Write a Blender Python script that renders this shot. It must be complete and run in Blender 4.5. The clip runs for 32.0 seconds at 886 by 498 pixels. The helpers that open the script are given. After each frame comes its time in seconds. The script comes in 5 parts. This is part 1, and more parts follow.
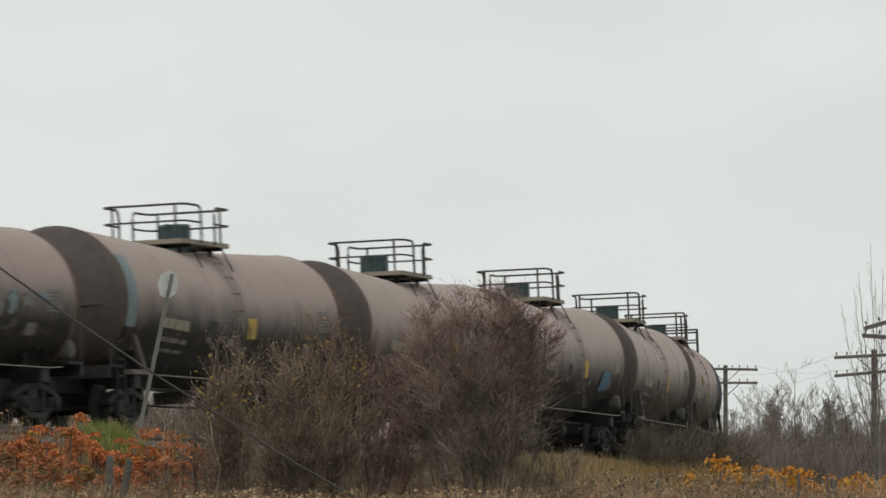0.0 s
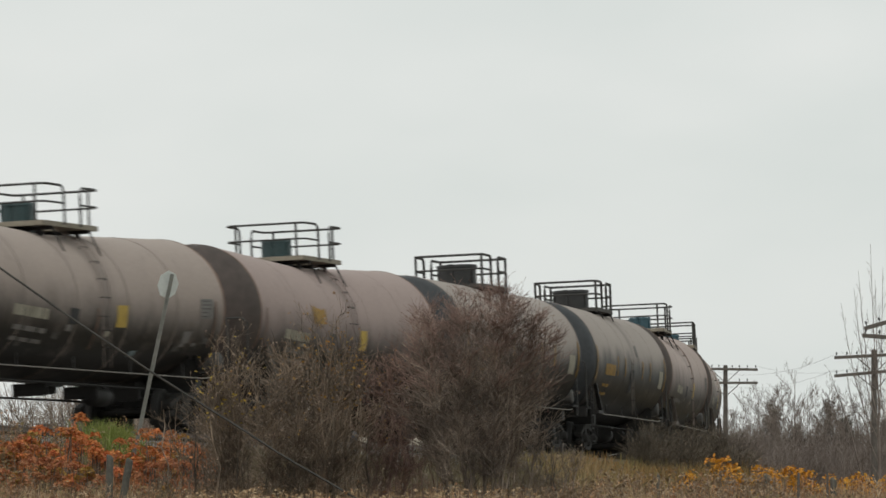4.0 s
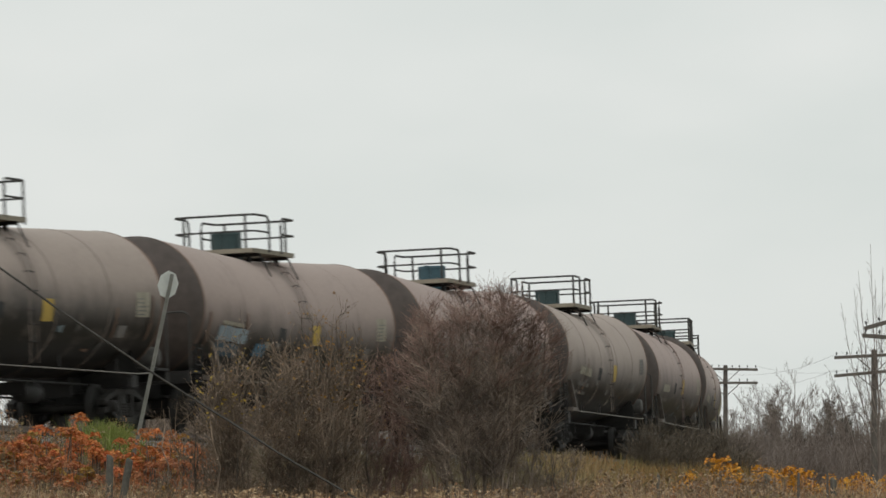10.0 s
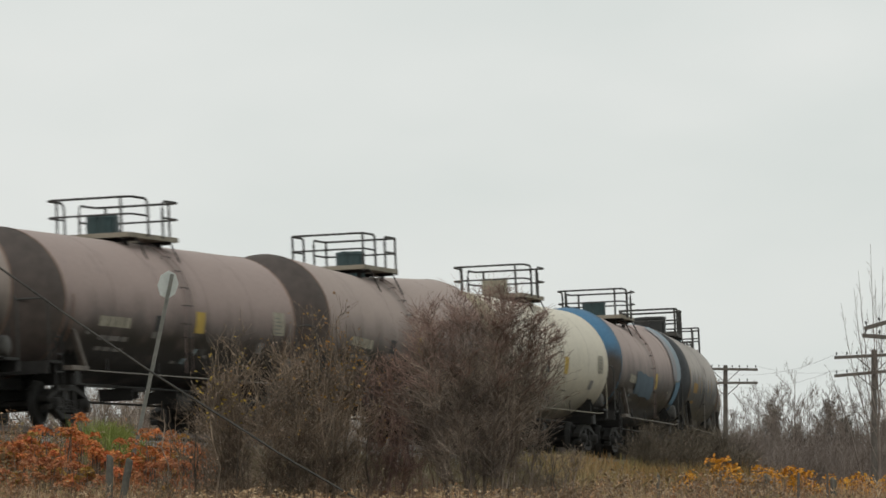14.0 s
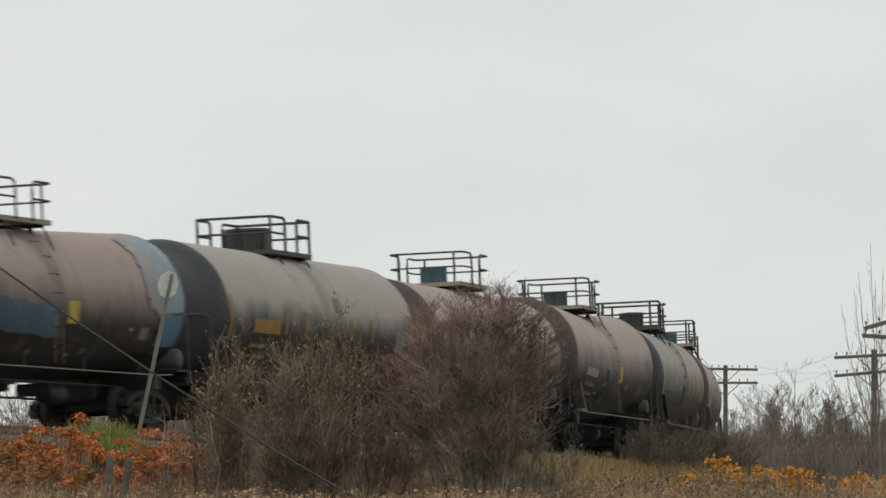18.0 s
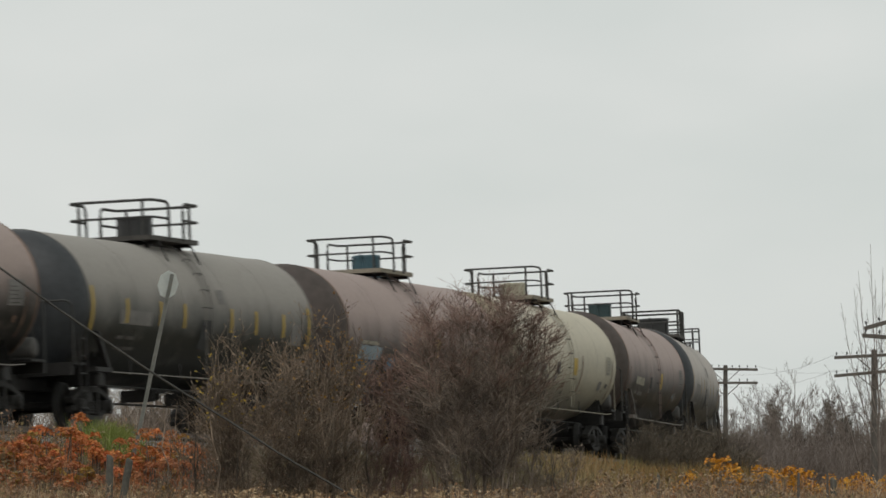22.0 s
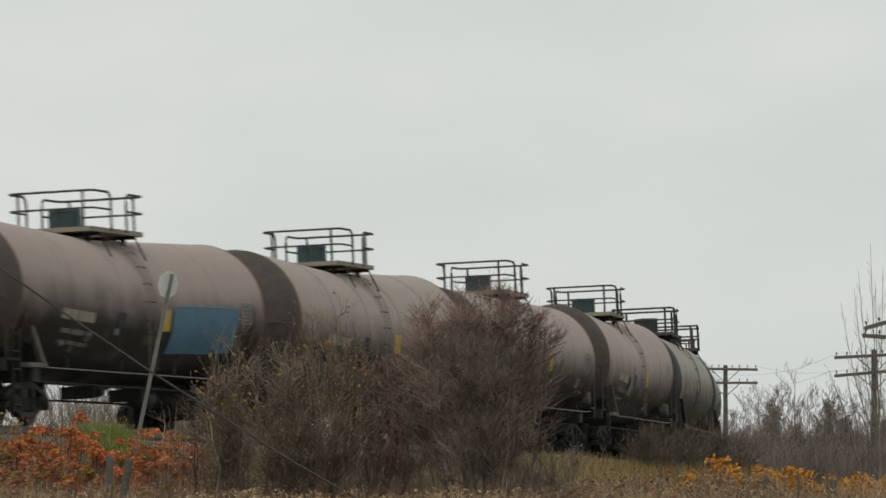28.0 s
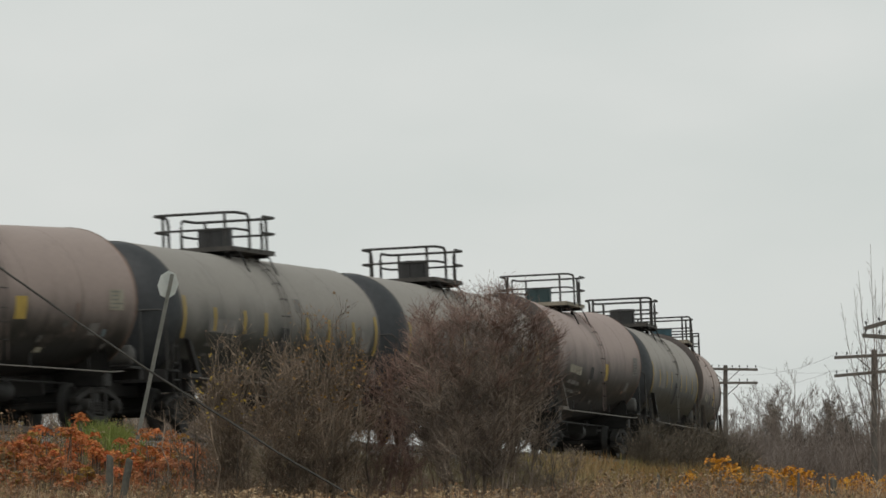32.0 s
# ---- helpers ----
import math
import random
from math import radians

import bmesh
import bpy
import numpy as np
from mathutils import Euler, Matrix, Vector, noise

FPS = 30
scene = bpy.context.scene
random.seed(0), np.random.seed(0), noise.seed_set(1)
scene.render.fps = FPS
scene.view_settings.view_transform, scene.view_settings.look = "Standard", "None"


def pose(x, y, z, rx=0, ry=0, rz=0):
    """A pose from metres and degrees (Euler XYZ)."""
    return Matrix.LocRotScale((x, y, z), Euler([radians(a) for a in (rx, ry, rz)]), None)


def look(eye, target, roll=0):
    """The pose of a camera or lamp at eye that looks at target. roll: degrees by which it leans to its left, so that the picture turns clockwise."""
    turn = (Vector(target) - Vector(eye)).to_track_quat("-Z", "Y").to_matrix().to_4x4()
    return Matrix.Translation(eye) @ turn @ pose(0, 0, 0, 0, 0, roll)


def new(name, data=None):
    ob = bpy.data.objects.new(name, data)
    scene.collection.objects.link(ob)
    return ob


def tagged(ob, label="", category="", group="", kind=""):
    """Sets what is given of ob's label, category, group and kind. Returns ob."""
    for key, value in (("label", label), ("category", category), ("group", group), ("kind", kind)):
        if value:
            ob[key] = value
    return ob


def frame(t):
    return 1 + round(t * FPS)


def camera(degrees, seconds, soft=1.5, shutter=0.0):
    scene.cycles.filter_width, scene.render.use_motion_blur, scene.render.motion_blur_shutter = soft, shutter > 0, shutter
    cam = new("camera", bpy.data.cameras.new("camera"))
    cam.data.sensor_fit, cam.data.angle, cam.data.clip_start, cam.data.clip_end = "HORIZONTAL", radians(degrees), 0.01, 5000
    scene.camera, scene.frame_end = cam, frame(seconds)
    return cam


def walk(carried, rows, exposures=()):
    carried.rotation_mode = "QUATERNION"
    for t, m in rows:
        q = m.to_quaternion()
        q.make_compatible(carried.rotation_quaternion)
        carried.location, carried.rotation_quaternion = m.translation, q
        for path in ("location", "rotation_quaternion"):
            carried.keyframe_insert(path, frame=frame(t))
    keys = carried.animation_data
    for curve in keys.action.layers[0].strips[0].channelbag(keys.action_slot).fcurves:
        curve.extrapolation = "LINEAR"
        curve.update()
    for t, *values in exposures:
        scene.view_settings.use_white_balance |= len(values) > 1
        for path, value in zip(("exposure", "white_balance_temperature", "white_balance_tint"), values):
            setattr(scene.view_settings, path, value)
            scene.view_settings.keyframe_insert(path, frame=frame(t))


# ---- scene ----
# ---- camera: held still on a long lens ----
EYE = 1.6
cam = camera(7.3866, 32.0, soft=1.6, shutter=0.5)
HOLD = pose(0, 0, EYE, 90 + 2.4152, 0, 0)
walk(cam, [(0.0, HOLD), (32.0, HOLD)], exposures=[(0.0, 0.0), (18.72, 0.0), (18.95, -0.12), (25.0, -0.13), (32.0, -0.14)])

# ---- light: high overcast ----
world = bpy.data.worlds.new("overcast")
scene.world = world
world.use_nodes = True
wn, wl = world.node_tree.nodes, world.node_tree.links
wn.clear()
w_out = wn.new("ShaderNodeOutputWorld")
w_bg = wn.new("ShaderNodeBackground")
w_sky = wn.new("ShaderNodeTexSky")
w_sky.sky_type = 'NISHITA'
w_sky.sun_disc = False
w_sky.sun_elevation, w_sky.sun_rotation = radians(38), radians(200)
w_mul = wn.new("ShaderNodeMix")
w_mul.data_type, w_mul.blend_type = 'RGBA', 'MULTIPLY'
w_mul.inputs[0].default_value = 1.0
w_mul.inputs[7].default_value = (0.10, 0.10, 0.10, 1)
w_tc = wn.new("ShaderNodeTexCoord")
w_map = wn.new("ShaderNodeMapping")
w_map.inputs["Scale"].default_value = (14, 14, 34)
w_no = wn.new("ShaderNodeTexNoise")
w_no.inputs["Scale"].default_value = 1.0
w_no.inputs["Detail"].default_value = 4.0
w_no.inputs["Roughness"].default_value = 0.45
w_ramp = wn.new("ShaderNodeValToRGB")
w_ramp.color_ramp.elements[0].position, w_ramp.color_ramp.elements[1].position = 0.3, 0.72
w_ramp.color_ramp.elements[0].color = (0.668, 0.708, 0.686, 1)
w_ramp.color_ramp.elements[1].color = (0.772, 0.790, 0.768, 1)
w_cloud = wn.new("ShaderNodeMix")
w_cloud.data_type = 'RGBA'
w_cloud.inputs[0].default_value = 0.97
wl.new(w_tc.outputs["Generated"], w_map.inputs["Vector"])
wl.new(w_map.outputs[0], w_no.inputs["Vector"])
w_sep = wn.new("ShaderNodeSeparateXYZ")
wl.new(w_tc.outputs["Generated"], w_sep.inputs[0])
w_side = wn.new("ShaderNodeMath")
w_side.operation = 'MULTIPLY_ADD'
w_side.inputs[1].default_value = -1.6
wl.new(w_sep.outputs["X"], w_side.inputs[0])
wl.new(w_no.outputs["Fac"], w_side.inputs[2])
wl.new(w_side.outputs[0], w_ramp.inputs[0])
wl.new(w_sky.outputs[0], w_mul.inputs[6])
wl.new(w_mul.outputs[2], w_cloud.inputs[6])
wl.new(w_ramp.outputs[0], w_cloud.inputs[7])
wl.new(w_cloud.outputs[2], w_bg.inputs[0])
w_bg.inputs[1].default_value = 1.0
wl.new(w_bg.outputs[0], w_out.inputs[0])
sun = new("sun", bpy.data.lights.new("sun", 'SUN'))
sun.data.energy, sun.data.angle, sun.data.color = 0.6, radians(25), (1.0, 0.97, 0.93)
sun.matrix_world = look((0, 0, 60), (14, 46, 0))

# ---- the line of the railway: one arc ----
TX, TY, TH, TR = -9.5050, 135.7143, radians(17.525), 387.6
RAIL = EYE + 2.2075
CX, CY = TX - TR * math.cos(TH), TY + TR * math.sin(TH)
CANT = 2.51


def on_track(s, q=0.0, z=0.0):
    """A point s metres along the line, q metres to its outer side, z over the rail."""
    a = TH - s / TR
    return Vector((CX + (TR + q) * math.cos(a), CY - (TR + q) * math.sin(a), RAIL + z))


def off_track(x, y):
    return math.hypot(x - CX, y - CY) - TR


def smooth(a, b, v):
    v = min(1.0, max(0.0, (v - a) / (b - a)))
    return v * v * (3 - 2 * v)


def ground_z(x, y):
    q = abs(off_track(x, y) - 0.0)
    d = math.hypot(x, y)
    base = 1.62 * smooth(15, 95, d) + 0.12 * noise.noise((x * 0.11, y * 0.11, 3.0)) * smooth(20, 80, d)
    base += 0.05 * noise.noise((x * 0.6, y * 0.6, 9.0))
    bank = RAIL - 0.62 + 0.05 * noise.noise((x * 0.5, y * 0.5, 5.0))
    k = 1 - smooth(2.6, 9.0, q)
    return base * (1 - k) + max(bank, base) * k


# ---- materials ----
def material(name, rough=0.7, metal=0.0):
    m = bpy.data.materials.new(name)
    m.use_nodes = True
    b = m.node_tree.nodes["Principled BSDF"]
    b.inputs["Roughness"].default_value = rough
    b.inputs["Metallic"].default_value = metal
    return m, m.node_tree.nodes, m.node_tree.links, b


def noise_node(n, l, scale, detail=4.0, coords="Object", rough=0.55):
    tc = n.new("ShaderNodeTexCoord")
    mp = n.new("ShaderNodeMapping")
    no = n.new("ShaderNodeTexNoise")
    s = scale if isinstance(scale, tuple) else (scale,) * 3
    mp.inputs["Scale"].default_value = s
    no.inputs["Scale"].default_value = 1.0
    no.inputs["Detail"].default_value = detail
    no.inputs["Roughness"].default_value = rough
    l.new(tc.outputs[coords], mp.inputs["Vector"])
    l.new(mp.outputs[0], no.inputs["Vector"])
    return no


def ramp_node(n, l, source, stops):
    r = n.new("ShaderNodeValToRGB")
    e = r.color_ramp.elements
    while len(e) < len(stops):
        e.new(0.5)
    for i, (p, c) in enumerate(stops):
        e[i].position, e[i].color = p, (*c, 1)
    l.new(source, r.inputs[0])
    return r


def mix_node(n, l, fac, a, b, blend='MIX'):
    m = n.new("ShaderNodeMix")
    m.data_type, m.blend_type = 'RGBA', blend
    for slot, v in ((0, fac), (6, a), (7, b)):
        if isinstance(v, (int, float)):
            m.inputs[slot].default_value = v
        elif isinstance(v, tuple):
            m.inputs[slot].default_value = (*v, 1)
        else:
            l.new(v, m.inputs[slot])
    return m.outputs[2]


def math_node(n, l, op, a, b=0.5):
    m = n.new("ShaderNodeMath")
    m.operation, m.use_clamp = op, False
    for i, v in enumerate((a, b)):
        if isinstance(v, (int, float)):
            m.inputs[i].default_value = v
        else:
            l.new(v, m.inputs[i])
    return m.outputs[0]


def bump(n, l, b, height, strength=0.2, distance=0.02):
    bp = n.new("ShaderNodeBump")
    bp.inputs["Strength"].default_value = strength
    bp.inputs["Distance"].default_value = distance
    l.new(height, bp.inputs["Height"])
    l.new(bp.outputs[0], b.inputs["Normal"])


def speckled(name, dark, light, scale=3.0, rough=0.8, metal=0.0, coords="Object", strength=0.25, vary=0.0):
    """A plain surface with grain and larger stains."""
    m, n, l, b = material(name, rough, metal)
    fine = noise_node(n, l, scale * 6, 3.0, coords)
    coarse = noise_node(n, l, scale, 4.0, coords)
    both = mix_node(n, l, 0.45, coarse.outputs["Fac"], fine.outputs["Fac"])
    r = ramp_node(n, l, both, [(0.32, dark), (0.68, light)])
    col = r.outputs[0]
    if vary:
        inf = n.new("ShaderNodeObjectInfo")
        v = math_node(n, l, 'MULTIPLY_ADD', inf.outputs["Random"], vary)
        v.node.inputs[2].default_value = 1 - vary / 2
        mul = n.new("ShaderNodeMix")
        mul.data_type, mul.blend_type = 'RGBA', 'MULTIPLY'
        mul.inputs[0].default_value = 1
        l.new(col, mul.inputs[6])
        l.new(v, mul.inputs[7])
        col = mul.outputs[2]
    l.new(col, b.inputs["Base Color"])
    bump(n, l, b, fine.outputs["Fac"], strength, 0.01)
    return m


def tank_paint(name, paint, dust, line=0.45, blur=0.28, low=None, rough=0.55):
    """Paint and a dust colour blended by height, dust above and paint below, broken by streaks; splashed dirt below."""
    m, n, l, b = material(name, rough)
    b.inputs["Specular IOR Level"].default_value = 0.22
    b.inputs["Sheen Roughness"].default_value = 0.45
    b.inputs["Sheen Tint"].default_value = (0.92, 0.86, 0.80, 1)
    tc = n.new("ShaderNodeTexCoord")
    sep = n.new("ShaderNodeSeparateXYZ")
    l.new(tc.outputs["Object"], sep.inputs[0])
    inf = n.new("ShaderNodeObjectInfo")
    streak = noise_node(n, l, (1.7, 0.25, 0.22), 5.0)
    patch = noise_node(n, l, (0.5, 0.6, 0.6), 4.0)
    grain = noise_node(n, l, 11.0, 4.0)
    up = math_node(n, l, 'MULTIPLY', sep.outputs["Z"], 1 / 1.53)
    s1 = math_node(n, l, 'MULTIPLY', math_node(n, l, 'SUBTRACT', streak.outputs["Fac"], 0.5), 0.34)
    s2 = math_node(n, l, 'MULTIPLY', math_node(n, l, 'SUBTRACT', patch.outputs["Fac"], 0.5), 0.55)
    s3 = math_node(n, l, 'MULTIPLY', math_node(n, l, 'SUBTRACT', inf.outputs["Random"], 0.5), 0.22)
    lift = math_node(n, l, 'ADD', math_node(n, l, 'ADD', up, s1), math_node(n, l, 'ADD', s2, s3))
    # share of the dust colour: rises with height, broken up by the noises
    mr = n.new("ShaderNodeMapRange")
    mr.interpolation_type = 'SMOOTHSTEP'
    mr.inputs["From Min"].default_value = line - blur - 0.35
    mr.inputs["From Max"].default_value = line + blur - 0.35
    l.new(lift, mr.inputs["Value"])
    d2 = tuple(c * 0.74 for c in dust)
    dcol = mix_node(n, l, grain.outputs["Fac"], d2, tuple(c * 1.22 for c in dust))
    dcol = mix_node(n, l, math_node(n, l, 'MULTIPLY', patch.outputs["Fac"], 0.5), dcol, d2)
    pcol = mix_node(n, l, grain.outputs["Fac"], tuple(c * 0.7 for c in paint), tuple(c * 1.3 for c in paint))
    # low: a darker colour that the paint passes into towards the bottom
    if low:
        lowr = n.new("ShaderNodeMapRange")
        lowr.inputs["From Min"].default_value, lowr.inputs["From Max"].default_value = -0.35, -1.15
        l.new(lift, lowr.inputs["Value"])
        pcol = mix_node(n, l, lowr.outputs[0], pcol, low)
    # splashes of pale mud and worn blotches lower down
    blot = noise_node(n, l, (1.1, 1.6, 2.2), 6.0, rough=0.65)
    br = n.new("ShaderNodeMapRange")
    br.inputs["From Min"].default_value, br.inputs["From Max"].default_value = 0.53, 0.70
    l.new(blot.outputs["Fac"], br.inputs["Value"])
    mud = mix_node(n, l, grain.outputs["Fac"], tuple(c * 0.30 for c in dust), tuple(c * 0.55 for c in dust))
    pcol = mix_node(n, l, math_node(n, l, 'MULTIPLY', br.outputs[0], 0.45), pcol, mud)
    # soot and oil stains on the dust
    soot = noise_node(n, l, (0.9, 1.2, 0.8), 5.0, rough=0.7)
    sr = n.new("ShaderNodeMapRange")
    sr.inputs["From Min"].default_value, sr.inputs["From Max"].default_value = 0.56, 0.74
    l.new(soot.outputs["Fac"], sr.inputs["Value"])
    dcol = mix_node(n, l, math_node(n, l, 'MULTIPLY', sr.outputs[0], 0.45), dcol, tuple(c * 0.42 for c in dust))
    # spilled load that has run down from the fittings
    run = noise_node(n, l, (3.2, 0.5, 0.35), 4.0, rough=0.6)
    far = math_node(n, l, 'ABSOLUTE', math_node(n, l, 'SUBTRACT', sep.outputs["X"], 0.25))
    spread = math_node(n, l, 'SUBTRACT', math_node(n, l, 'MULTIPLY', run.outputs["Fac"], 2.1), far)
    rn = n.new("ShaderNodeMapRange")
    rn.inputs["From Min"].default_value, rn.inputs["From Max"].default_value = 0.35, 1.15
    l.new(spread, rn.inputs["Value"])
    dcol = mix_node(n, l, math_node(n, l, 'MULTIPLY', rn.outputs[0], 0.55), dcol, tuple(c * 0.30 for c in dust))
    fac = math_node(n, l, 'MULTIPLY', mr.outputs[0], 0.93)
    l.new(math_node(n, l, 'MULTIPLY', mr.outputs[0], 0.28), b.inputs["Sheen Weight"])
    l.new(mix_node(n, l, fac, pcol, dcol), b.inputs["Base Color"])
    rr = n.new("ShaderNodeMapRange")
    rr.inputs["To Min"].default_value, rr.inputs["To Max"].default_value = rough - 0.08, 0.82
    l.new(fac, rr.inputs["Value"])
    l.new(rr.outputs[0], b.inputs["Roughness"])
    bump(n, l, b, grain.outputs["Fac"], 0.06, 0.01)
    return m


M = {}
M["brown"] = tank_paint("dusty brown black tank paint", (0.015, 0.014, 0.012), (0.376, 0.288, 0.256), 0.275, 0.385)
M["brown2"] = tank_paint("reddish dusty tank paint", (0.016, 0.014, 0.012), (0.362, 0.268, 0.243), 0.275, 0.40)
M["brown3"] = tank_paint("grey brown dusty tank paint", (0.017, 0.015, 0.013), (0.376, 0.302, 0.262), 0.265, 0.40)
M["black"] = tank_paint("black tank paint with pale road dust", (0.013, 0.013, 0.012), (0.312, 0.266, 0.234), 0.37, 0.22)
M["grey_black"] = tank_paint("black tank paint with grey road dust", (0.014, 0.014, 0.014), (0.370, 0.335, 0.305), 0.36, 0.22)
# grey dust, its colour raised further for the whitish sheen on this tank
M["ash"] = tank_paint("black tank paint under grey dust paled for sheen", (0.020, 0.020, 0.019), (0.43, 0.395, 0.36), 0.22, 0.30)
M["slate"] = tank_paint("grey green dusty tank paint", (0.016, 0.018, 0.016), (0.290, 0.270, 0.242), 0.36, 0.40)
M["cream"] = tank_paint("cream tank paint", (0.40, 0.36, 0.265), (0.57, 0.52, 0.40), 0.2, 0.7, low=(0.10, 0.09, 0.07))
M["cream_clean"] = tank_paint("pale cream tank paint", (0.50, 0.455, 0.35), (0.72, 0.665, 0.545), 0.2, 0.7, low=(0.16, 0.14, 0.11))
M["head_brown"] = speckled("dark brown head paint", (0.052, 0.039, 0.033), (0.100, 0.077, 0.066), 0.9, 0.65)
M["head_black"] = speckled("blue black head paint", (0.022, 0.024, 0.027), (0.048, 0.052, 0.056), 1.2, 0.5)
M["head_blue"] = tank_paint("blue upper head over grimy grey brown", (0.075, 0.064, 0.056), (0.095, 0.230, 0.380), 0.42, 0.20)
# the tanks' cream made darker: shadow on the heads is put into the colour
M["head_cream"] = speckled("cream head paint with shade in its colour", (0.24, 0.21, 0.14), (0.42, 0.38, 0.26), 1.2, 0.6)
M["steel"] = speckled("grimy black steel", (0.010, 0.009, 0.008), (0.026, 0.023, 0.021), 2.0, 0.7, 0.1)
M["frame"] = speckled("brown dusted truck casting", (0.009, 0.008, 0.007), (0.030, 0.026, 0.022), 2.5, 0.8)
M["rail_paint"] = speckled("dark painted tube", (0.030, 0.030, 0.028), (0.065, 0.062, 0.056), 4.0, 0.6)
M["pale"] = speckled("dusty pale grey steel", (0.15, 0.135, 0.12), (0.29, 0.265, 0.235), 3.0, 0.75)
M["gusset_paint"] = speckled("dusty brown gusset steel", (0.08, 0.068, 0.058), (0.20, 0.17, 0.145), 3.0, 0.8)
M["rust"] = speckled("rusty stained seam", (0.10, 0.062, 0.045), (0.27, 0.165, 0.115), 0.8, 0.8)
M["seam"] = speckled("dark stained weld seam", (0.15, 0.122, 0.104), (0.27, 0.22, 0.19), 1.0, 0.8)
M["drum"] = speckled("dusty grey cylinder paint", (0.045, 0.042, 0.038), (0.115, 0.107, 0.098), 3.0, 0.7)
M["deck_cream"] = speckled("weathered cream grating", (0.17, 0.15, 0.115), (0.36, 0.32, 0.25), 1.6, 0.8)
M["deck_dark"] = speckled("dirty dark grating", (0.04, 0.037, 0.033), (0.10, 0.09, 0.08), 3.0, 0.8)
M["bonnet_blue"] = speckled("teal blue bonnet paint", (0.025, 0.065, 0.085), (0.05, 0.115, 0.145), 3.0, 0.5)
M["bonnet_teal"] = speckled("dark green bonnet paint", (0.022, 0.045, 0.048), (0.04, 0.075, 0.078), 3.0, 0.5)
M["bonnet_black"] = speckled("black bonnet paint", (0.014, 0.014, 0.014), (0.04, 0.038, 0.036), 3.0, 0.5)
M["bonnet_cream"] = speckled("cream bonnet paint", (0.30, 0.28, 0.20), (0.48, 0.45, 0.35), 3.0, 0.6)
M["wheel"] = speckled("worn wheel steel", (0.010, 0.009, 0.008), (0.030, 0.027, 0.024), 5.0, 0.7, 0.2)
M["white_mark"] = speckled("dusty cream lettering paint", (0.22, 0.20, 0.155), (0.42, 0.385, 0.30), 3.0, 0.8)
M["yellow_mark"] = speckled("faded yellow panel", (0.36, 0.24, 0.05), (0.58, 0.40, 0.08), 3.0, 0.8)
M["orange_mark"] = speckled("dusty orange stencil", (0.22, 0.125, 0.025), (0.38, 0.225, 0.05), 3.0, 0.8)
M["blue_mark"] = speckled("sprayed blue paint", (0.045, 0.12, 0.19), (0.09, 0.20, 0.29), 1.4, 0.7)
M["pale_blue"] = speckled("faded pale blue paint", (0.17, 0.225, 0.265), (0.31, 0.37, 0.405), 0.9, 0.75)
M["veiled_blue"] = speckled("blue paint veiled by dust", (0.225, 0.215, 0.220), (0.335, 0.325, 0.335), 0.9, 0.8)
M["deep_blue"] = speckled("grimy deep blue paint", (0.030, 0.058, 0.085), (0.075, 0.125, 0.165), 0.9, 0.7)
M["faint_mark"] = speckled("worn dark grey marking", (0.07, 0.064, 0.058), (0.13, 0.12, 0.11), 2.0, 0.85)
M["pale_mark"] = speckled("faint sprayed grey paint", (0.13, 0.12, 0.11), (0.24, 0.225, 0.21), 2.0, 0.8)
M["grey_blue_mark"] = speckled("sprayed pale blue paint", (0.13, 0.18, 0.20), (0.24, 0.29, 0.30), 2.0, 0.8)
M["dark_mark"] = speckled("dark stencilled panel", (0.02, 0.02, 0.02), (0.05, 0.05, 0.05), 2.0, 0.8)
M["rail_steel"] = speckled("rusty running rail", (0.07, 0.05, 0.04), (0.16, 0.12, 0.10), 3.0, 0.45, 0.5)
M["tie"] = speckled("weathered wooden tie", (0.04, 0.034, 0.03), (0.10, 0.085, 0.072), 2.0, 0.9, vary=0.5)
M["ballast"] = speckled("grey ballast", (0.10, 0.095, 0.088), (0.30, 0.28, 0.26), 4.0, 0.95, strength=0.8)
M["post_wood"] = speckled("grey split fence wood", (0.055, 0.052, 0.042), (0.15, 0.14, 0.115), 4.0, 0.9)
# base colour raised to stand for haze over the distant poles
M["pole_wood"] = speckled("weathered pole wood lightened for haze", (0.080, 0.070, 0.060), (0.185, 0.162, 0.140), 3.0, 0.9)
M["insulator"] = speckled("dark glass insulator", (0.06, 0.065, 0.062), (0.13, 0.135, 0.13), 3.0, 0.35)
M["sign_back"] = speckled("bare aluminium sign back", (0.62, 0.66, 0.63), (0.78, 0.81, 0.78), 2.5, 0.6, 0.0)
M["sign_post"] = speckled("galvanised sign post", (0.17, 0.17, 0.15), (0.30, 0.30, 0.27), 4.0, 0.6, 0.2)
M["cable"] = speckled("weathered cable", (0.012, 0.011, 0.010), (0.085, 0.078, 0.068), 3.0, 0.5)


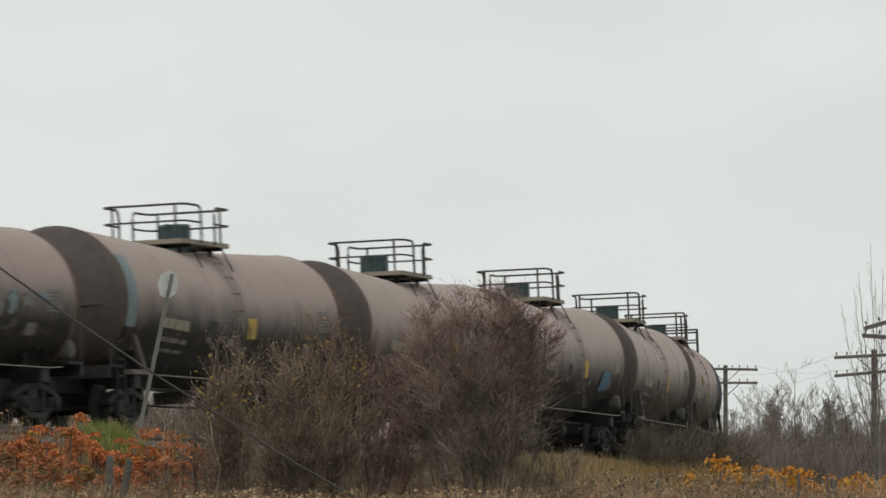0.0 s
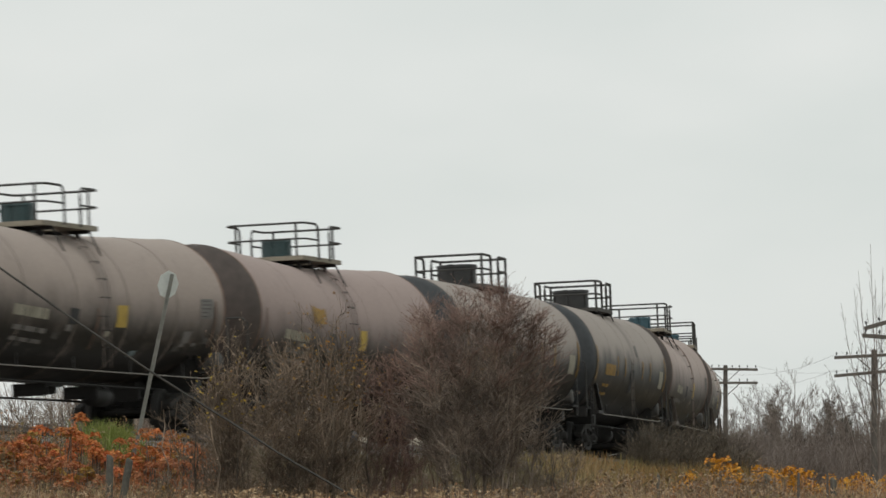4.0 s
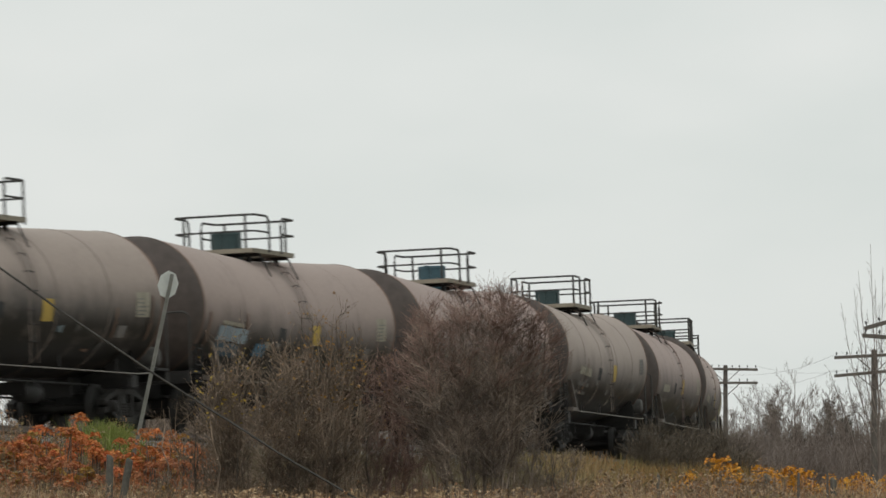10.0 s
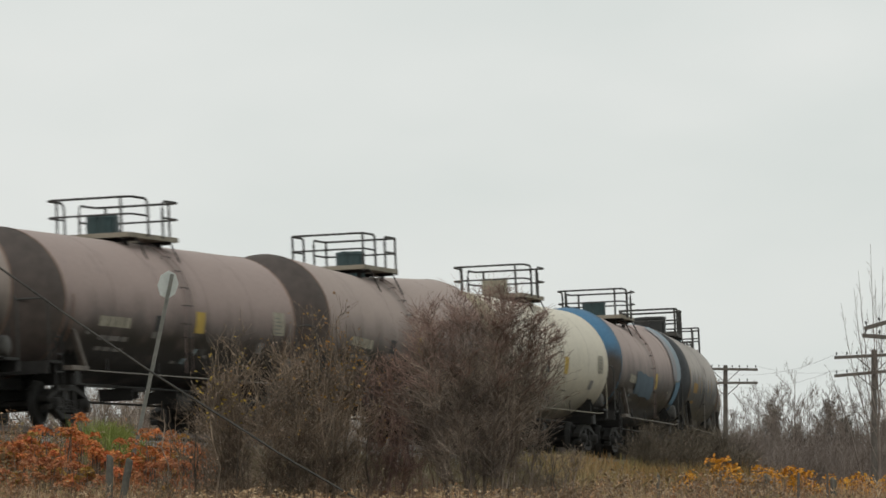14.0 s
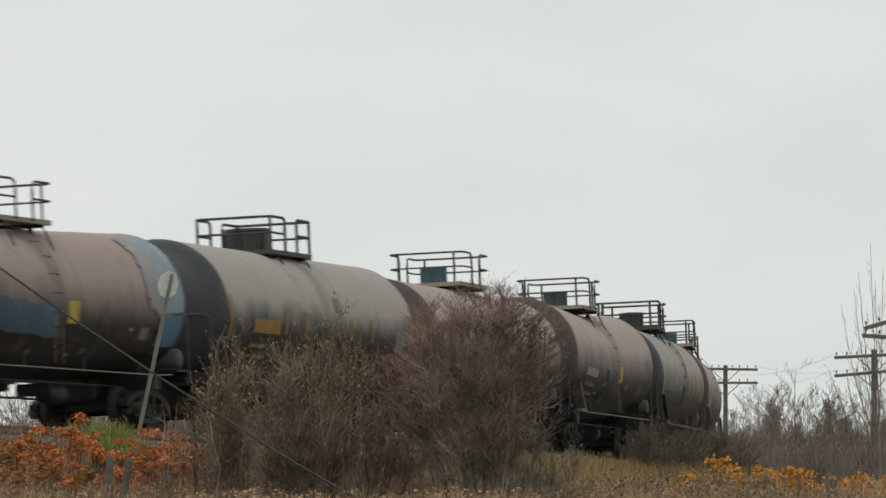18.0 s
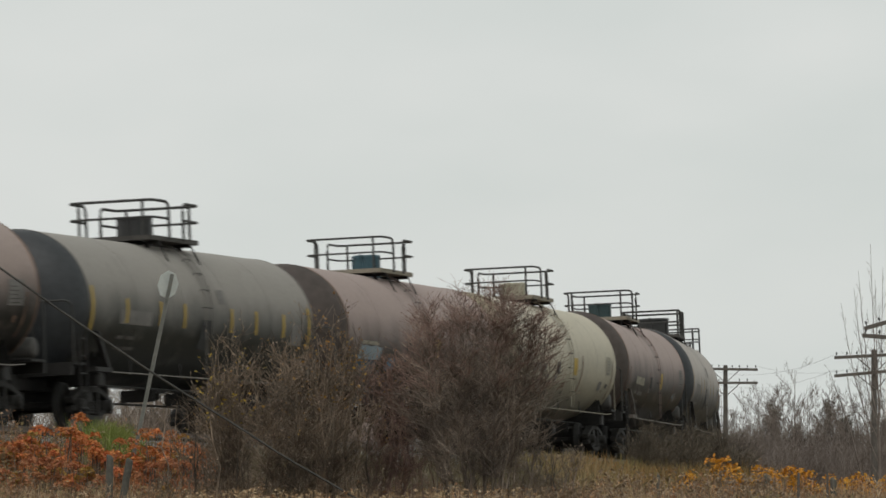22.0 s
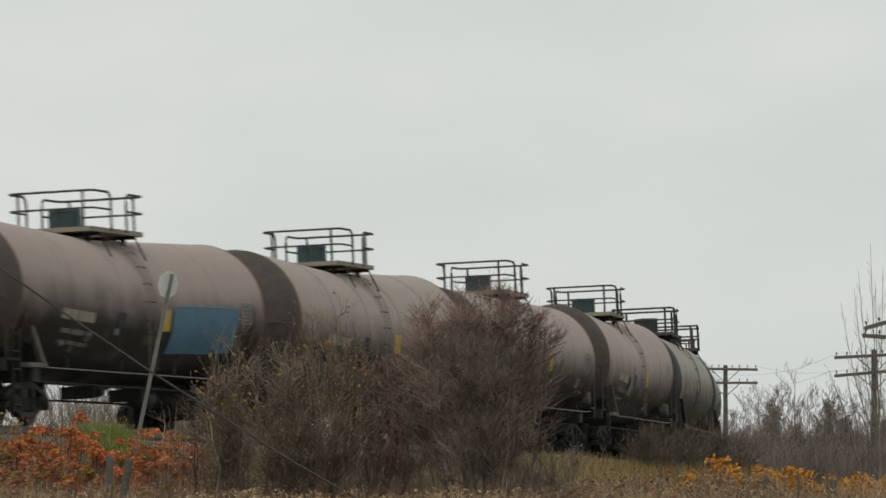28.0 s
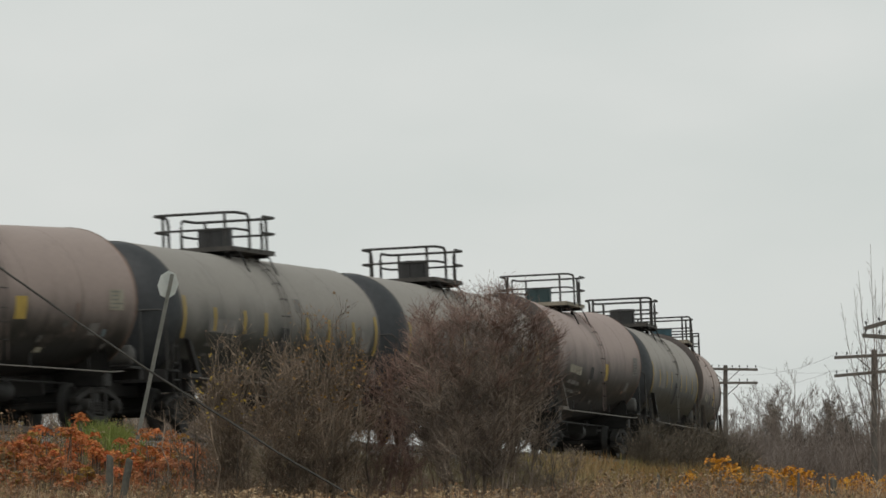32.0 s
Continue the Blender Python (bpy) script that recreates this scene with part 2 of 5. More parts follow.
def leafy(name, colours, rough=0.8):
    """Leaves or blades: one colour an island, out of a scale of colours."""
    m, n, l, b = material(name, rough)
    g = n.new("ShaderNodeNewGeometry")
    k = len(colours) - 1
    clump = noise_node(n, l, (1.3, 0.5, 1.3), 3.0)
    drift = math_node(n, l, 'MULTIPLY', math_node(n, l, 'SUBTRACT', clump.outputs["Fac"], 0.5), 1.9)
    pick = math_node(n, l, 'ADD', math_node(n, l, 'MULTIPLY', g.outputs["Random Per Island"], 0.6), drift)
    pick = math_node(n, l, 'ADD', pick, 0.2)
    r = ramp_node(n, l, pick, [(i / k, c) for i, c in enumerate(colours)])
    fine = noise_node(n, l, 20.0, 2.0)
    col = mix_node(n, l, math_node(n, l, 'MULTIPLY', fine.outputs["Fac"], 0.6), r.outputs[0], tuple(c * 0.5 for c in colours[0]))
    l.new(col, b.inputs["Base Color"])
    return m


M["bark"] = leafy("brown grey twig bark", [(0.073, 0.057, 0.043), (0.140, 0.107, 0.077), (0.241, 0.182, 0.131), (0.395, 0.296, 0.210), (0.641, 0.501, 0.374)])
M["bark_red"] = leafy("purplish red twig bark", [(0.122, 0.074, 0.060), (0.229, 0.143, 0.118), (0.387, 0.250, 0.200), (0.572, 0.387, 0.315)])
M["bark_dark"] = leafy("dark grey twig bark", [(0.074, 0.059, 0.046), (0.149, 0.116, 0.092), (0.255, 0.202, 0.161), (0.390, 0.310, 0.248), (0.619, 0.502, 0.400)])
# twig bark darkened, so the shade inside the low bushes is in its colour
M["bark_shade"] = leafy("dark twig bark with shade in its colour", [(0.061, 0.051, 0.036), (0.121, 0.100, 0.073), (0.203, 0.162, 0.117), (0.344, 0.274, 0.193)])
# bark tones kept pale: the haze before the wood is in the colour
M["bark_far"] = leafy("grey bare bark paled for haze", [(0.120, 0.092, 0.077), (0.205, 0.162, 0.136), (0.273, 0.225, 0.191), (0.357, 0.306, 0.269)])
M["sumac"] = leafy("bright orange red sumac leaves", [(0.609, 0.145, 0.058), (0.777, 0.239, 0.089), (0.798, 0.340, 0.094), (0.672, 0.290, 0.105), (0.819, 0.340, 0.158)])
M["sumac_dull"] = leafy("dull salmon brown sumac leaves", [(0.353, 0.129, 0.065), (0.565, 0.207, 0.100), (0.658, 0.284, 0.118), (0.470, 0.259, 0.118), (0.706, 0.259, 0.141)])
M["sumac_olive"] = leafy("turning olive yellow sumac leaves", [(0.30, 0.20, 0.06), (0.50, 0.30, 0.06), (0.60, 0.32, 0.07), (0.36, 0.24, 0.07)])
M["gold"] = leafy("golden yellow leaves", [(0.66, 0.29, 0.025), (0.80, 0.41, 0.035), (0.74, 0.29, 0.03), (0.58, 0.31, 0.06)])
M["rust_leaf"] = leafy("sparse yellow brown leaves", [(0.42, 0.30, 0.06), (0.40, 0.16, 0.045), (0.50, 0.30, 0.05), (0.44, 0.17, 0.04), (0.30, 0.13, 0.04)])
M["yellow_leaf"] = leafy("sparse yellow leaves", [(0.52, 0.38, 0.05), (0.46, 0.30, 0.045), (0.60, 0.44, 0.07), (0.38, 0.22, 0.05)])
M["bud"] = leafy("purplish brown seed heads", [(0.16, 0.085, 0.065), (0.30, 0.19, 0.14), (0.62, 0.50, 0.38), (0.20, 0.11, 0.085), (0.70, 0.56, 0.42), (0.34, 0.16, 0.12)])
M["dry_grass"] = leafy("dry tan grass", [(0.407, 0.286, 0.156), (0.652, 0.488, 0.286), (0.314, 0.210, 0.122), (0.571, 0.352, 0.183), (0.760, 0.612, 0.407)])
M["olive_grass"] = leafy("olive and ochre grass", [(0.276, 0.230, 0.081), (0.391, 0.299, 0.098), (0.218, 0.190, 0.075), (0.437, 0.253, 0.086), (0.345, 0.196, 0.080)])
M["bank_grass"] = leafy("grey brown withered grass", [(0.16, 0.130, 0.075), (0.24, 0.195, 0.115), (0.12, 0.098, 0.06), (0.21, 0.165, 0.08)])
M["ochre_grass"] = leafy("ochre and yellow green grass", [(0.357, 0.276, 0.131), (0.478, 0.325, 0.157), (0.300, 0.260, 0.123), (0.511, 0.302, 0.158), (0.428, 0.342, 0.200)])
M["rust_grass"] = leafy("rust brown and ochre grass", [(0.26, 0.155, 0.062), (0.40, 0.225, 0.075), (0.28, 0.21, 0.085), (0.48, 0.235, 0.065), (0.36, 0.27, 0.13)])
M["green_grass"] = leafy("fresh green grass", [(0.20, 0.26, 0.05), (0.30, 0.34, 0.085), (0.16, 0.20, 0.05)])
M["weed"] = leafy("brown weed stems", [(0.15, 0.105, 0.072), (0.24, 0.165, 0.105), (0.12, 0.08, 0.058), (0.30, 0.17, 0.08)])
M["fluff"] = leafy("pale seed fluff", [(0.180, 0.122, 0.072), (0.306, 0.225, 0.144), (0.198, 0.117, 0.068), (0.414, 0.324, 0.225), (0.252, 0.171, 0.099)])
M["under_brown"] = leafy("withered brown leaves", [(0.206, 0.125, 0.074), (0.352, 0.220, 0.130), (0.589, 0.411, 0.243), (0.441, 0.213, 0.102), (0.250, 0.155, 0.100), (0.647, 0.325, 0.132), (0.485, 0.339, 0.206)])
M["under_olive"] = leafy("faded olive leaves", [(0.221, 0.182, 0.078), (0.338, 0.260, 0.111), (0.221, 0.182, 0.104), (0.494, 0.364, 0.169), (0.325, 0.234, 0.143), (0.468, 0.286, 0.117)])
M["tuft"] = leafy("withered weed tufts", [(0.179, 0.125, 0.081), (0.358, 0.250, 0.152), (0.609, 0.446, 0.278), (0.430, 0.287, 0.125), (0.850, 0.680, 0.465), (0.536, 0.268, 0.125), (0.268, 0.215, 0.108)])
M["fir"] = leafy("dull evergreen needles", [(0.119, 0.100, 0.085), (0.170, 0.145, 0.123), (0.102, 0.085, 0.072)])


def ground_material():
    m, n, l, b = material("dead grass and soil", 0.95)
    big = noise_node(n, l, 0.35, 5.0)
    fine = noise_node(n, l, 7.0, 5.0)
    r1 = ramp_node(n, l, big.outputs["Fac"], [(0.3, (0.13, 0.095, 0.058)), (0.55, (0.22, 0.165, 0.10)), (0.75, (0.19, 0.155, 0.07))])
    col = mix_node(n, l, math_node(n, l, 'MULTIPLY', fine.outputs["Fac"], 0.8), r1.outputs[0], (0.05, 0.04, 0.03))
    l.new(col, b.inputs["Base Color"])
    bump(n, l, b, fine.outputs["Fac"], 0.7, 0.08)
    return m


M["ground"] = ground_material()


# ---- mesh building ----
class Geo:
    """Collects faces of one mesh."""

    def __init__(self):
        self.v, self.f, self.s = [], [], []

    def add(self, verts, faces, soft=False):
        k = len(self.v)
        self.v.extend(verts)
        self.f.extend([tuple(k + i for i in f) for f in faces])
        self.s.extend([soft] * len(faces))
        return self

    def box(self, c, size, m=None, chamfer=0.0):
        hx, hy, hz = (s / 2 for s in size)
        if chamfer <= 0:
            vs = [Vector((x * hx, y * hy, z * hz)) for x in (-1, 1) for y in (-1, 1) for z in (-1, 1)]
            fs = [(0, 1, 3, 2), (4, 6, 7, 5), (0, 4, 5, 1), (2, 3, 7, 6), (0, 2, 6, 4), (1, 5, 7, 3)]
        else:
            e = min(chamfer, hx * 0.9, hy * 0.9)
            ring = [(-hx + e, -hy), (hx - e, -hy), (hx, -hy + e), (hx, hy - e), (hx - e, hy), (-hx + e, hy), (-hx, hy - e), (-hx, -hy + e)]
            vs = [Vector((x, y, z)) for z in (-hz, hz) for x, y in ring]
            fs = [(i, (i + 1) % 8, 8 + (i + 1) % 8, 8 + i) for i in range(8)] + [tuple(range(7, -1, -1)), tuple(range(8, 16))]
        mm = m or Matrix.Identity(4)
        return self.add([Vector(c) + (mm.to_3x3() @ v) for v in vs], fs)

    def tube(self, pts, r, n=6, r2=None, cap=True):
        pts = [Vector(p) for p in pts]
        rings = []
        for i, p in enumerate(pts):
            a, b = pts[max(0, i - 1)], pts[min(len(pts) - 1, i + 1)]
            d = (b - a).normalized()
            side = d.cross(Vector((0, 0, 1)) if abs(d.z) < 0.9 else Vector((1, 0, 0))).normalized()
            up = side.cross(d)
            rr = r if r2 is None else r + (r2 - r) * i / (len(pts) - 1)
            rings.append([p + rr * (math.cos(2 * math.pi * j / n) * side + math.sin(2 * math.pi * j / n) * up) for j in range(n)])
        vs = [v for ring in rings for v in ring]
        fs = [(i * n + j, i * n + (j + 1) % n, (i + 1) * n + (j + 1) % n, (i + 1) * n + j) for i in range(len(pts) - 1) for j in range(n)]
        self.add(vs, fs, n > 4)
        if cap:
            self.add(rings[0][::-1], [tuple(range(n))])
            self.add(rings[-1], [tuple(range(n))])
        return self

    def lathe(self, profile, n=32, axis="x", at=(0, 0, 0), soft=True):
        """profile: (along, radius) pairs, turned about an axis."""
        vs, fs = [], []
        for a, r in profile:
            for j in range(n):
                t = 2 * math.pi * j / n
                u, w = r * math.cos(t), r * math.sin(t)
                p = {"x": (a, u, w), "y": (w, a, u), "z": (u, w, a)}[axis]
                vs.append(Vector(p) + Vector(at))
        for i in range(len(profile) - 1):
            for j in range(n):
                fs.append((i * n + j, i * n + (j + 1) % n, (i + 1) * n + (j + 1) % n, (i + 1) * n + j))
        return self.add(vs, fs, soft)

    def mesh(self, name, mat):
        me = bpy.data.meshes.new(name)
        me.from_pydata([tuple(v) for v in self.v], [], self.f)
        me.polygons.foreach_set("use_smooth", self.s)
        me.materials.append(M[mat])
        me.update()
        return me


MESHES = {}


def shared(key, mat, build):
    """A mesh that alike parts share."""
    if (key, mat) not in MESHES:
        g = Geo()
        build(g)
        MESHES[key, mat] = g.mesh(key.split("/")[0], mat)
    return MESHES[key, mat]


def part(name, me, parent, label="", m=None):
    ob = new(name, me)
    ob.parent = parent
    if m is not None:
        ob.matrix_basis = m
    if label:
        tagged(ob, label)
    return ob


def solid(name, g, mat, label, category, group="", kind=""):
    return tagged(new(name, g.mesh(name, mat)), label, category, group, kind)


# ---- ground ----
def build_ground():
    xs = sorted(set([-4000, -1500, -700, -400, -250, -160, -100, -60, -40] + [-28 + 0.8 * i for i in range(71)] + [40, 60, 100, 160, 250, 400, 700, 1500, 4000]))
    ys = sorted(set([-4000, -1500, -500, -150, -50, -20, 0, 10, 20, 30, 40, 50, 60, 70, 80, 86] + [90 + 0.8 * i for i in range(151)]
                    + [220, 235, 250, 270, 300, 340, 400, 500, 620, 800, 1100, 1700, 4000]))
    vs = [(x, y, ground_z(x, y)) for y in ys for x in xs]
    w = len(xs)
    fs = [(j * w + i, j * w + i + 1, (j + 1) * w + i + 1, (j + 1) * w + i) for j in range(len(ys) - 1) for i in range(w - 1)]
    g = Geo().add([Vector(v) for v in vs], fs, True)
    return solid("ground", g, "ground", "rough field of dead grass rising to a railway bank", "ground", kind="structure")


build_ground()


# ---- railway ----
def build_line():
    s0, s1 = -560.0, 720.0
    prof = [(-3.3, -0.75), (-2.7, -0.52), (-1.75, -0.2), (1.75, -0.2), (2.7, -0.52), (3.3, -0.75)]
    g = Geo()
    n = 320
    vs, fs = [], []
    for i in range(n + 1):
        s = s0 + (s1 - s0) * i / n
        for q, z in prof:
            vs.append(on_track(s, q, z))
    k = len(prof)
    for i in range(n):
        for j in range(k - 1):
            fs.append((i * k + j, i * k + j + 1, (i + 1) * k + j + 1, (i + 1) * k + j))
    g.add(vs, fs, True)
    solid("track_bed", g, "ballast", "grey crushed stone ballast under the railway track", "ballast", kind="structure")
    # the earth bank under the ballast
    bank = [(-11.5, -0.6), (-9.5, 1.30), (-5.8, 2.20), (-3.0, RAIL - 0.82), (3.0, RAIL - 0.82), (5.8, 2.20), (9.5, 1.30), (11.5, -0.6)]
    vs, fs, k = [], [], len(bank)
    for i in range(n + 1):
        s = s0 + (s1 - s0) * i / n
        for q, z in bank:
            p = on_track(s, q)
            vs.append(Vector((p.x, p.y, z)))
    for i in range(n):
        for j in range(k - 1):
            fs.append((i * k + j, i * k + j + 1, (i + 1) * k + j + 1, (i + 1) * k + j))
    solid("embankment", Geo().add(vs, fs, True), "ground", "earth bank that carries the railway track", "bank", kind="structure")
    for q in (-0.755, 0.755):
        g = Geo()
        sec = [(-0.07, -0.17), (0.07, -0.17), (0.07, -0.155), (0.012, -0.14), (0.012, -0.045), (0.036, -0.035), (0.036, 0.0), (-0.036, 0.0), (-0.036, -0.035), (-0.012, -0.045), (-0.012, -0.14), (-0.07, -0.155)]
        vs, fs = [], []
        k = len(sec)
        lift = q * math.tan(radians(CANT))
        for i in range(n + 1):
            s = s0 + (s1 - s0) * i / n
            for a, z in sec:
                vs.append(on_track(s, q + a, z + lift))
        for i in range(n):
            for j in range(k):
                fs.append((i * k + j, i * k + (j + 1) % k, (i + 1) * k + (j + 1) % k, (i + 1) * k + j))
        g.add(vs, fs)
        solid("rail", g, "rail_steel", "rusty steel running rail on wooden ties", "rail", "rails of the track")


build_line()


# ---- tank cars ----
R, ZC, LS, HD = 1.53, 2.568, 7.664, 0.72
CAR, SPEED, S6 = 18.2, 15.8307, 9.02
PIVOT, WHEEL_R = 6.45, 0.46


BEND, SAG = 0.215, 0.10
STRAIGHT = -0.045
WIDE = 1.045


def hog(x):
    """How far the shell of a sloped tank stands over a straight one: its halves rise to the ends."""
    return BEND * min(1.0, abs(x) / LS) - SAG


def build_shell(g):
    prof = [(-LS, R)]
    for a in np.linspace(-LS, LS, 15)[1:-1]:
        prof.append((float(a), R))
    prof.append((LS, R))
    g.lathe(prof, 56)


def build_bent_shell(bend):
    def go(g):
        build_shell(g)
        g.v = [Vector((v.x, v.y, v.z + bend * hog(v.x))) for v in g.v]
    return go


def build_seam(high):
    def go(g):
        g.lathe([(-0.035, R - 0.004), (-0.02, R + high), (0.02, R + high), (0.035, R - 0.004)], 56)
    return go


def build_head(g):
    prof = [(-HD * math.sin(t), R * math.cos(t)) for t in np.linspace(0, math.pi / 2 - 0.02, 14)]
    g.lathe(prof, 56)


def build_girth(g):
    g.lathe([(-0.06, R + 0.002), (-0.045, R + 0.010), (0.015, R + 0.010), (0.03, R + 0.002)], 56)


PL, PW, DECK, TOP = 3.24, 1.74, 4.15, 4.951


def rail_run(sign, over):
    """One U of handrail round an end of the platform: from the side gap round the end to the other side gap."""
    e, w, gap = sign * PL / 2, PW / 2 + over, sign * 0.48
    r = 0.11 + over

    def level(z, drop):
        pts = []
        if drop:
            pts += [(gap, w, DECK), (gap, w, z - r), (gap + sign * r * 0.3, w, z - r * 0.3), (gap + sign * r, w, z)]
        else:
            pts += [(gap, w, z)]
        pts += [(e - sign * r, w, z), (e - sign * r * 0.3, w - r * 0.3, z), (e, w - r, z), (e, -w + r, z), (e - sign * r * 0.3, -w + r * 0.3, z), (e - sign * r, -w, z)]
        if drop:
            pts += [(gap + sign * r, -w, z), (gap + sign * r * 0.3, -w, z - r * 0.3), (gap, -w, z - r), (gap, -w, DECK)]
        else:
            pts += [(gap, -w, z)]
        return pts
    return level


def build_rail(sign, thick, over):
    """Handrail with posts at its corners, or, where it reaches over the deck, set in from them."""
    def go(g):
        level = rail_run(sign, over)
        g.tube(level(TOP, True), thick, 6)
        g.tube(level((TOP + DECK) / 2 + 0.04, False), thick * 0.85, 6)
        e, w = sign * (PL / 2), PW / 2 - (0.16 if over else 0.02)
        for y in (-w, w):
            g.tube([(e - sign * 0.03, y, DECK - 0.08), (e - sign * 0.03, y, TOP)], thick, 6)
    return go


def build_deck(g):
    """Four planks of grating round the bonnet, on brackets."""
    for sx in (-1, 1):
        g.box((sx * (PL / 2 - 0.5), 0, DECK), (1.0, PW, 0.07), chamfer=0.02)
    for sy in (-1, 1):
        g.box((0, sy * (PW / 2 - 0.22), DECK), (PL - 2.04, 0.44, 0.07), chamfer=0.02)
        g.box((0, sy * (PW / 2 + 0.01), DECK + 0.01), (PL, 0.02, 0.10))
    for sx in (-1, 1):
        g.box((sx * (PL / 2 + 0.01), 0, DECK + 0.01), (0.02, PW, 0.10))


def build_deck_bracket(g):
    for sx in (0.0,):
        for sy in (-1, 1):
            g.box((sx, sy * 0.62, DECK - 0.16), (0.09, 0.09, 0.30))
            g.tube([(sx, sy * (PW / 2), DECK - 0.05), (sx, sy * 1.12, ZC + 1.0)], 0.018, 5)
        g.box((sx, 0, DECK - 0.07), (0.10, PW, 0.08))


def build_bonnet(radius, top):
    def go(g):
        g.lathe([(3.9, radius), (top - 0.05, radius), (top, radius * 0.97), (top + 0.01, 0.01)], 20, "z")
        for j in range(6):
            a = j * math.pi / 3
            g.tube([(radius * 1.02 * math.cos(a), radius * 1.02 * math.sin(a), 3.95), (radius * 1.02 * math.cos(a), radius * 1.02 * math.sin(a), top - 0.06)], 0.018, 5)
    return go


def build_lid(radius, top):
    def go(g):
        g.lathe([(top - 0.04, radius * 1.05), (top + 0.02, radius * 1.05), (top + 0.035, radius * 0.9), (top + 0.04, 0.01)], 20, "z")
        g.tube([(-radius * 1.05, 0, top), (-radius * 1.2, 0, top + 0.02), (-radius * 1.2, 0.1, top + 0.02)], 0.02, 5)
    return go


def build_valve(g):
    g.lathe([(3.92, 0.12), (4.18, 0.12), (4.20, 0.15), (4.24, 0.15), (4.26, 0.09), (4.36, 0.08), (4.37, 0.01)], 12, "z")
    g.tube([(-0.16, 0, 4.3), (0.16, 0, 4.3)], 0.02, 5)


def around(a, ang, r=R):
    """A point on the shell: ang degrees up from the level of the axis, on the side of the ladder (-y)."""
    t = radians(ang)
    return Vector((a, -r * math.cos(t), ZC + r * math.sin(t)))


def build_ladder(side):
    def go(g):
        f = Vector((1, side, 1))
        for x in (-0.22, 0.22):
            pts = [around(x, a, R + 0.07) * f for a in range(68, -12, -8)] + [Vector((x, -1.56, 1.2)) * f]
            g.tube(pts, 0.008, 4)
    return go


def build_rung(g):
    g.tube([(-0.22, 0, 0), (0.22, 0, 0)], 0.010, 5)
    for x in (-0.22, 0.22):
        g.tube([(x, 0, 0), (x, 0.07, 0)], 0.008, 4)


def build_side_pipe(side):
    def go(g):
        y = side * 1.47
        g.tube([(-6.9, y, 1.15), (-6.2, y, 1.12), (6.2, y, 1.12), (6.9, y, 1.15)], 0.015, 6)
    return go


def build_pipe_strap(g):
    g.box((0, 0, 0.12), (0.05, 0.02, 0.30))


def build_end_sill(g):
    """At the end -x: stub sill, bolster, end platform with its beam."""
    g.box((-7.2, 0, 0.98), (3.2, 0.38, 0.42), chamfer=0.04)
    g.box((-8.35, 0, 1.14), (0.16, 2.7, 0.24), chamfer=0.03)
    g.box((-7.95, 0, 1.26), (0.75, 2.75, 0.05))
    g.box((-PIVOT, 0, 0.98), (0.46, 2.6, 0.26), chamfer=0.05)


def build_saddle(g):
    """The cradle of the tank over a bolster."""
    t = [radians(a) for a in range(-140, -39, 10)]
    for x in (-0.22, 0.22):
        vs = [Vector((x + dx, (R - 0.03) * math.cos(a), ZC + 0.05 + (R - 0.03) * math.sin(a))) for dx in (-0.02, 0.02) for a in t]
        vs += [Vector((x + dx, 1.32 * math.cos(a) / math.cos(t[-1]), 1.06)) for dx in (-0.02, 0.02) for a in t]
        n = len(t)
        fs = []
        for i in range(n - 1):
            fs += [(i, i + 1, 2 * n + i + 1, 2 * n + i), (n + i + 1, n + i, 3 * n + i, 3 * n + i + 1)]
        g.add(vs, fs)


def build_bracket(g):
    """Slanted gusset between the side of the tank and the end beam, on the side -y."""
    vs, fs = [], []
    for x in (-0.07, 0.07):
        vs += [Vector((-7.10 + x, -1.40, 1.95)), Vector((-7.10 + x, -1.50, 1.92)), Vector((-6.62 + x, -1.56, 1.16)), Vector((-6.62 + x, -1.44, 1.16))]
    fs = [(3, 2, 1, 0), (4, 5, 6, 7)] + [(i, (i + 1) % 4, 4 + (i + 1) % 4, 4 + i) for i in range(4)]
    g.add(vs, fs)
    g.box((-7.0, -1.46, 1.15), (1.0, 0.20, 0.09))


def build_end_rail(g):
    r = 0.022
    g.tube([(-8.3, -1.36, 1.25), (-8.3, -1.36, 2.42), (-8.3, -1.30, 2.50), (-8.3, -1.2, 2.53), (-8.3, 1.2, 2.53), (-8.3, 1.30, 2.50), (-8.3, 1.36, 2.42), (-8.3, 1.36, 1.25)], r, 6)
    for y in (-0.5, 0.5):
        g.tube([(-8.3, y, 1.25), (-8.3, y, 2.53)], r * 0.8, 5)


def build_end_ladder(g):
    for z in (0.35, 0.70, 1.05, 1.40, 1.75):
        g.tube([(-8.22, -1.45, z), (-7.80, -1.45, z)], 0.018, 5)
    for x in (-8.22, -7.80):
        g.tube([(x, -1.45, 0.3), (x, -1.45, 1.85)], 0.022, 5)


def build_coupler(g):
    g.box((-8.75, 0, 0.88), (0.7, 0.16, 0.18), chamfer=0.03)
    g.box((-9.0, 0.02, 0.88), (0.22, 0.34, 0.30), chamfer=0.07)
    g.tube([(-8.5, 0.30, 0.80), (-8.75, 0.32, 0.55), (-9.05, 0.28, 0.50)], 0.03, 6)


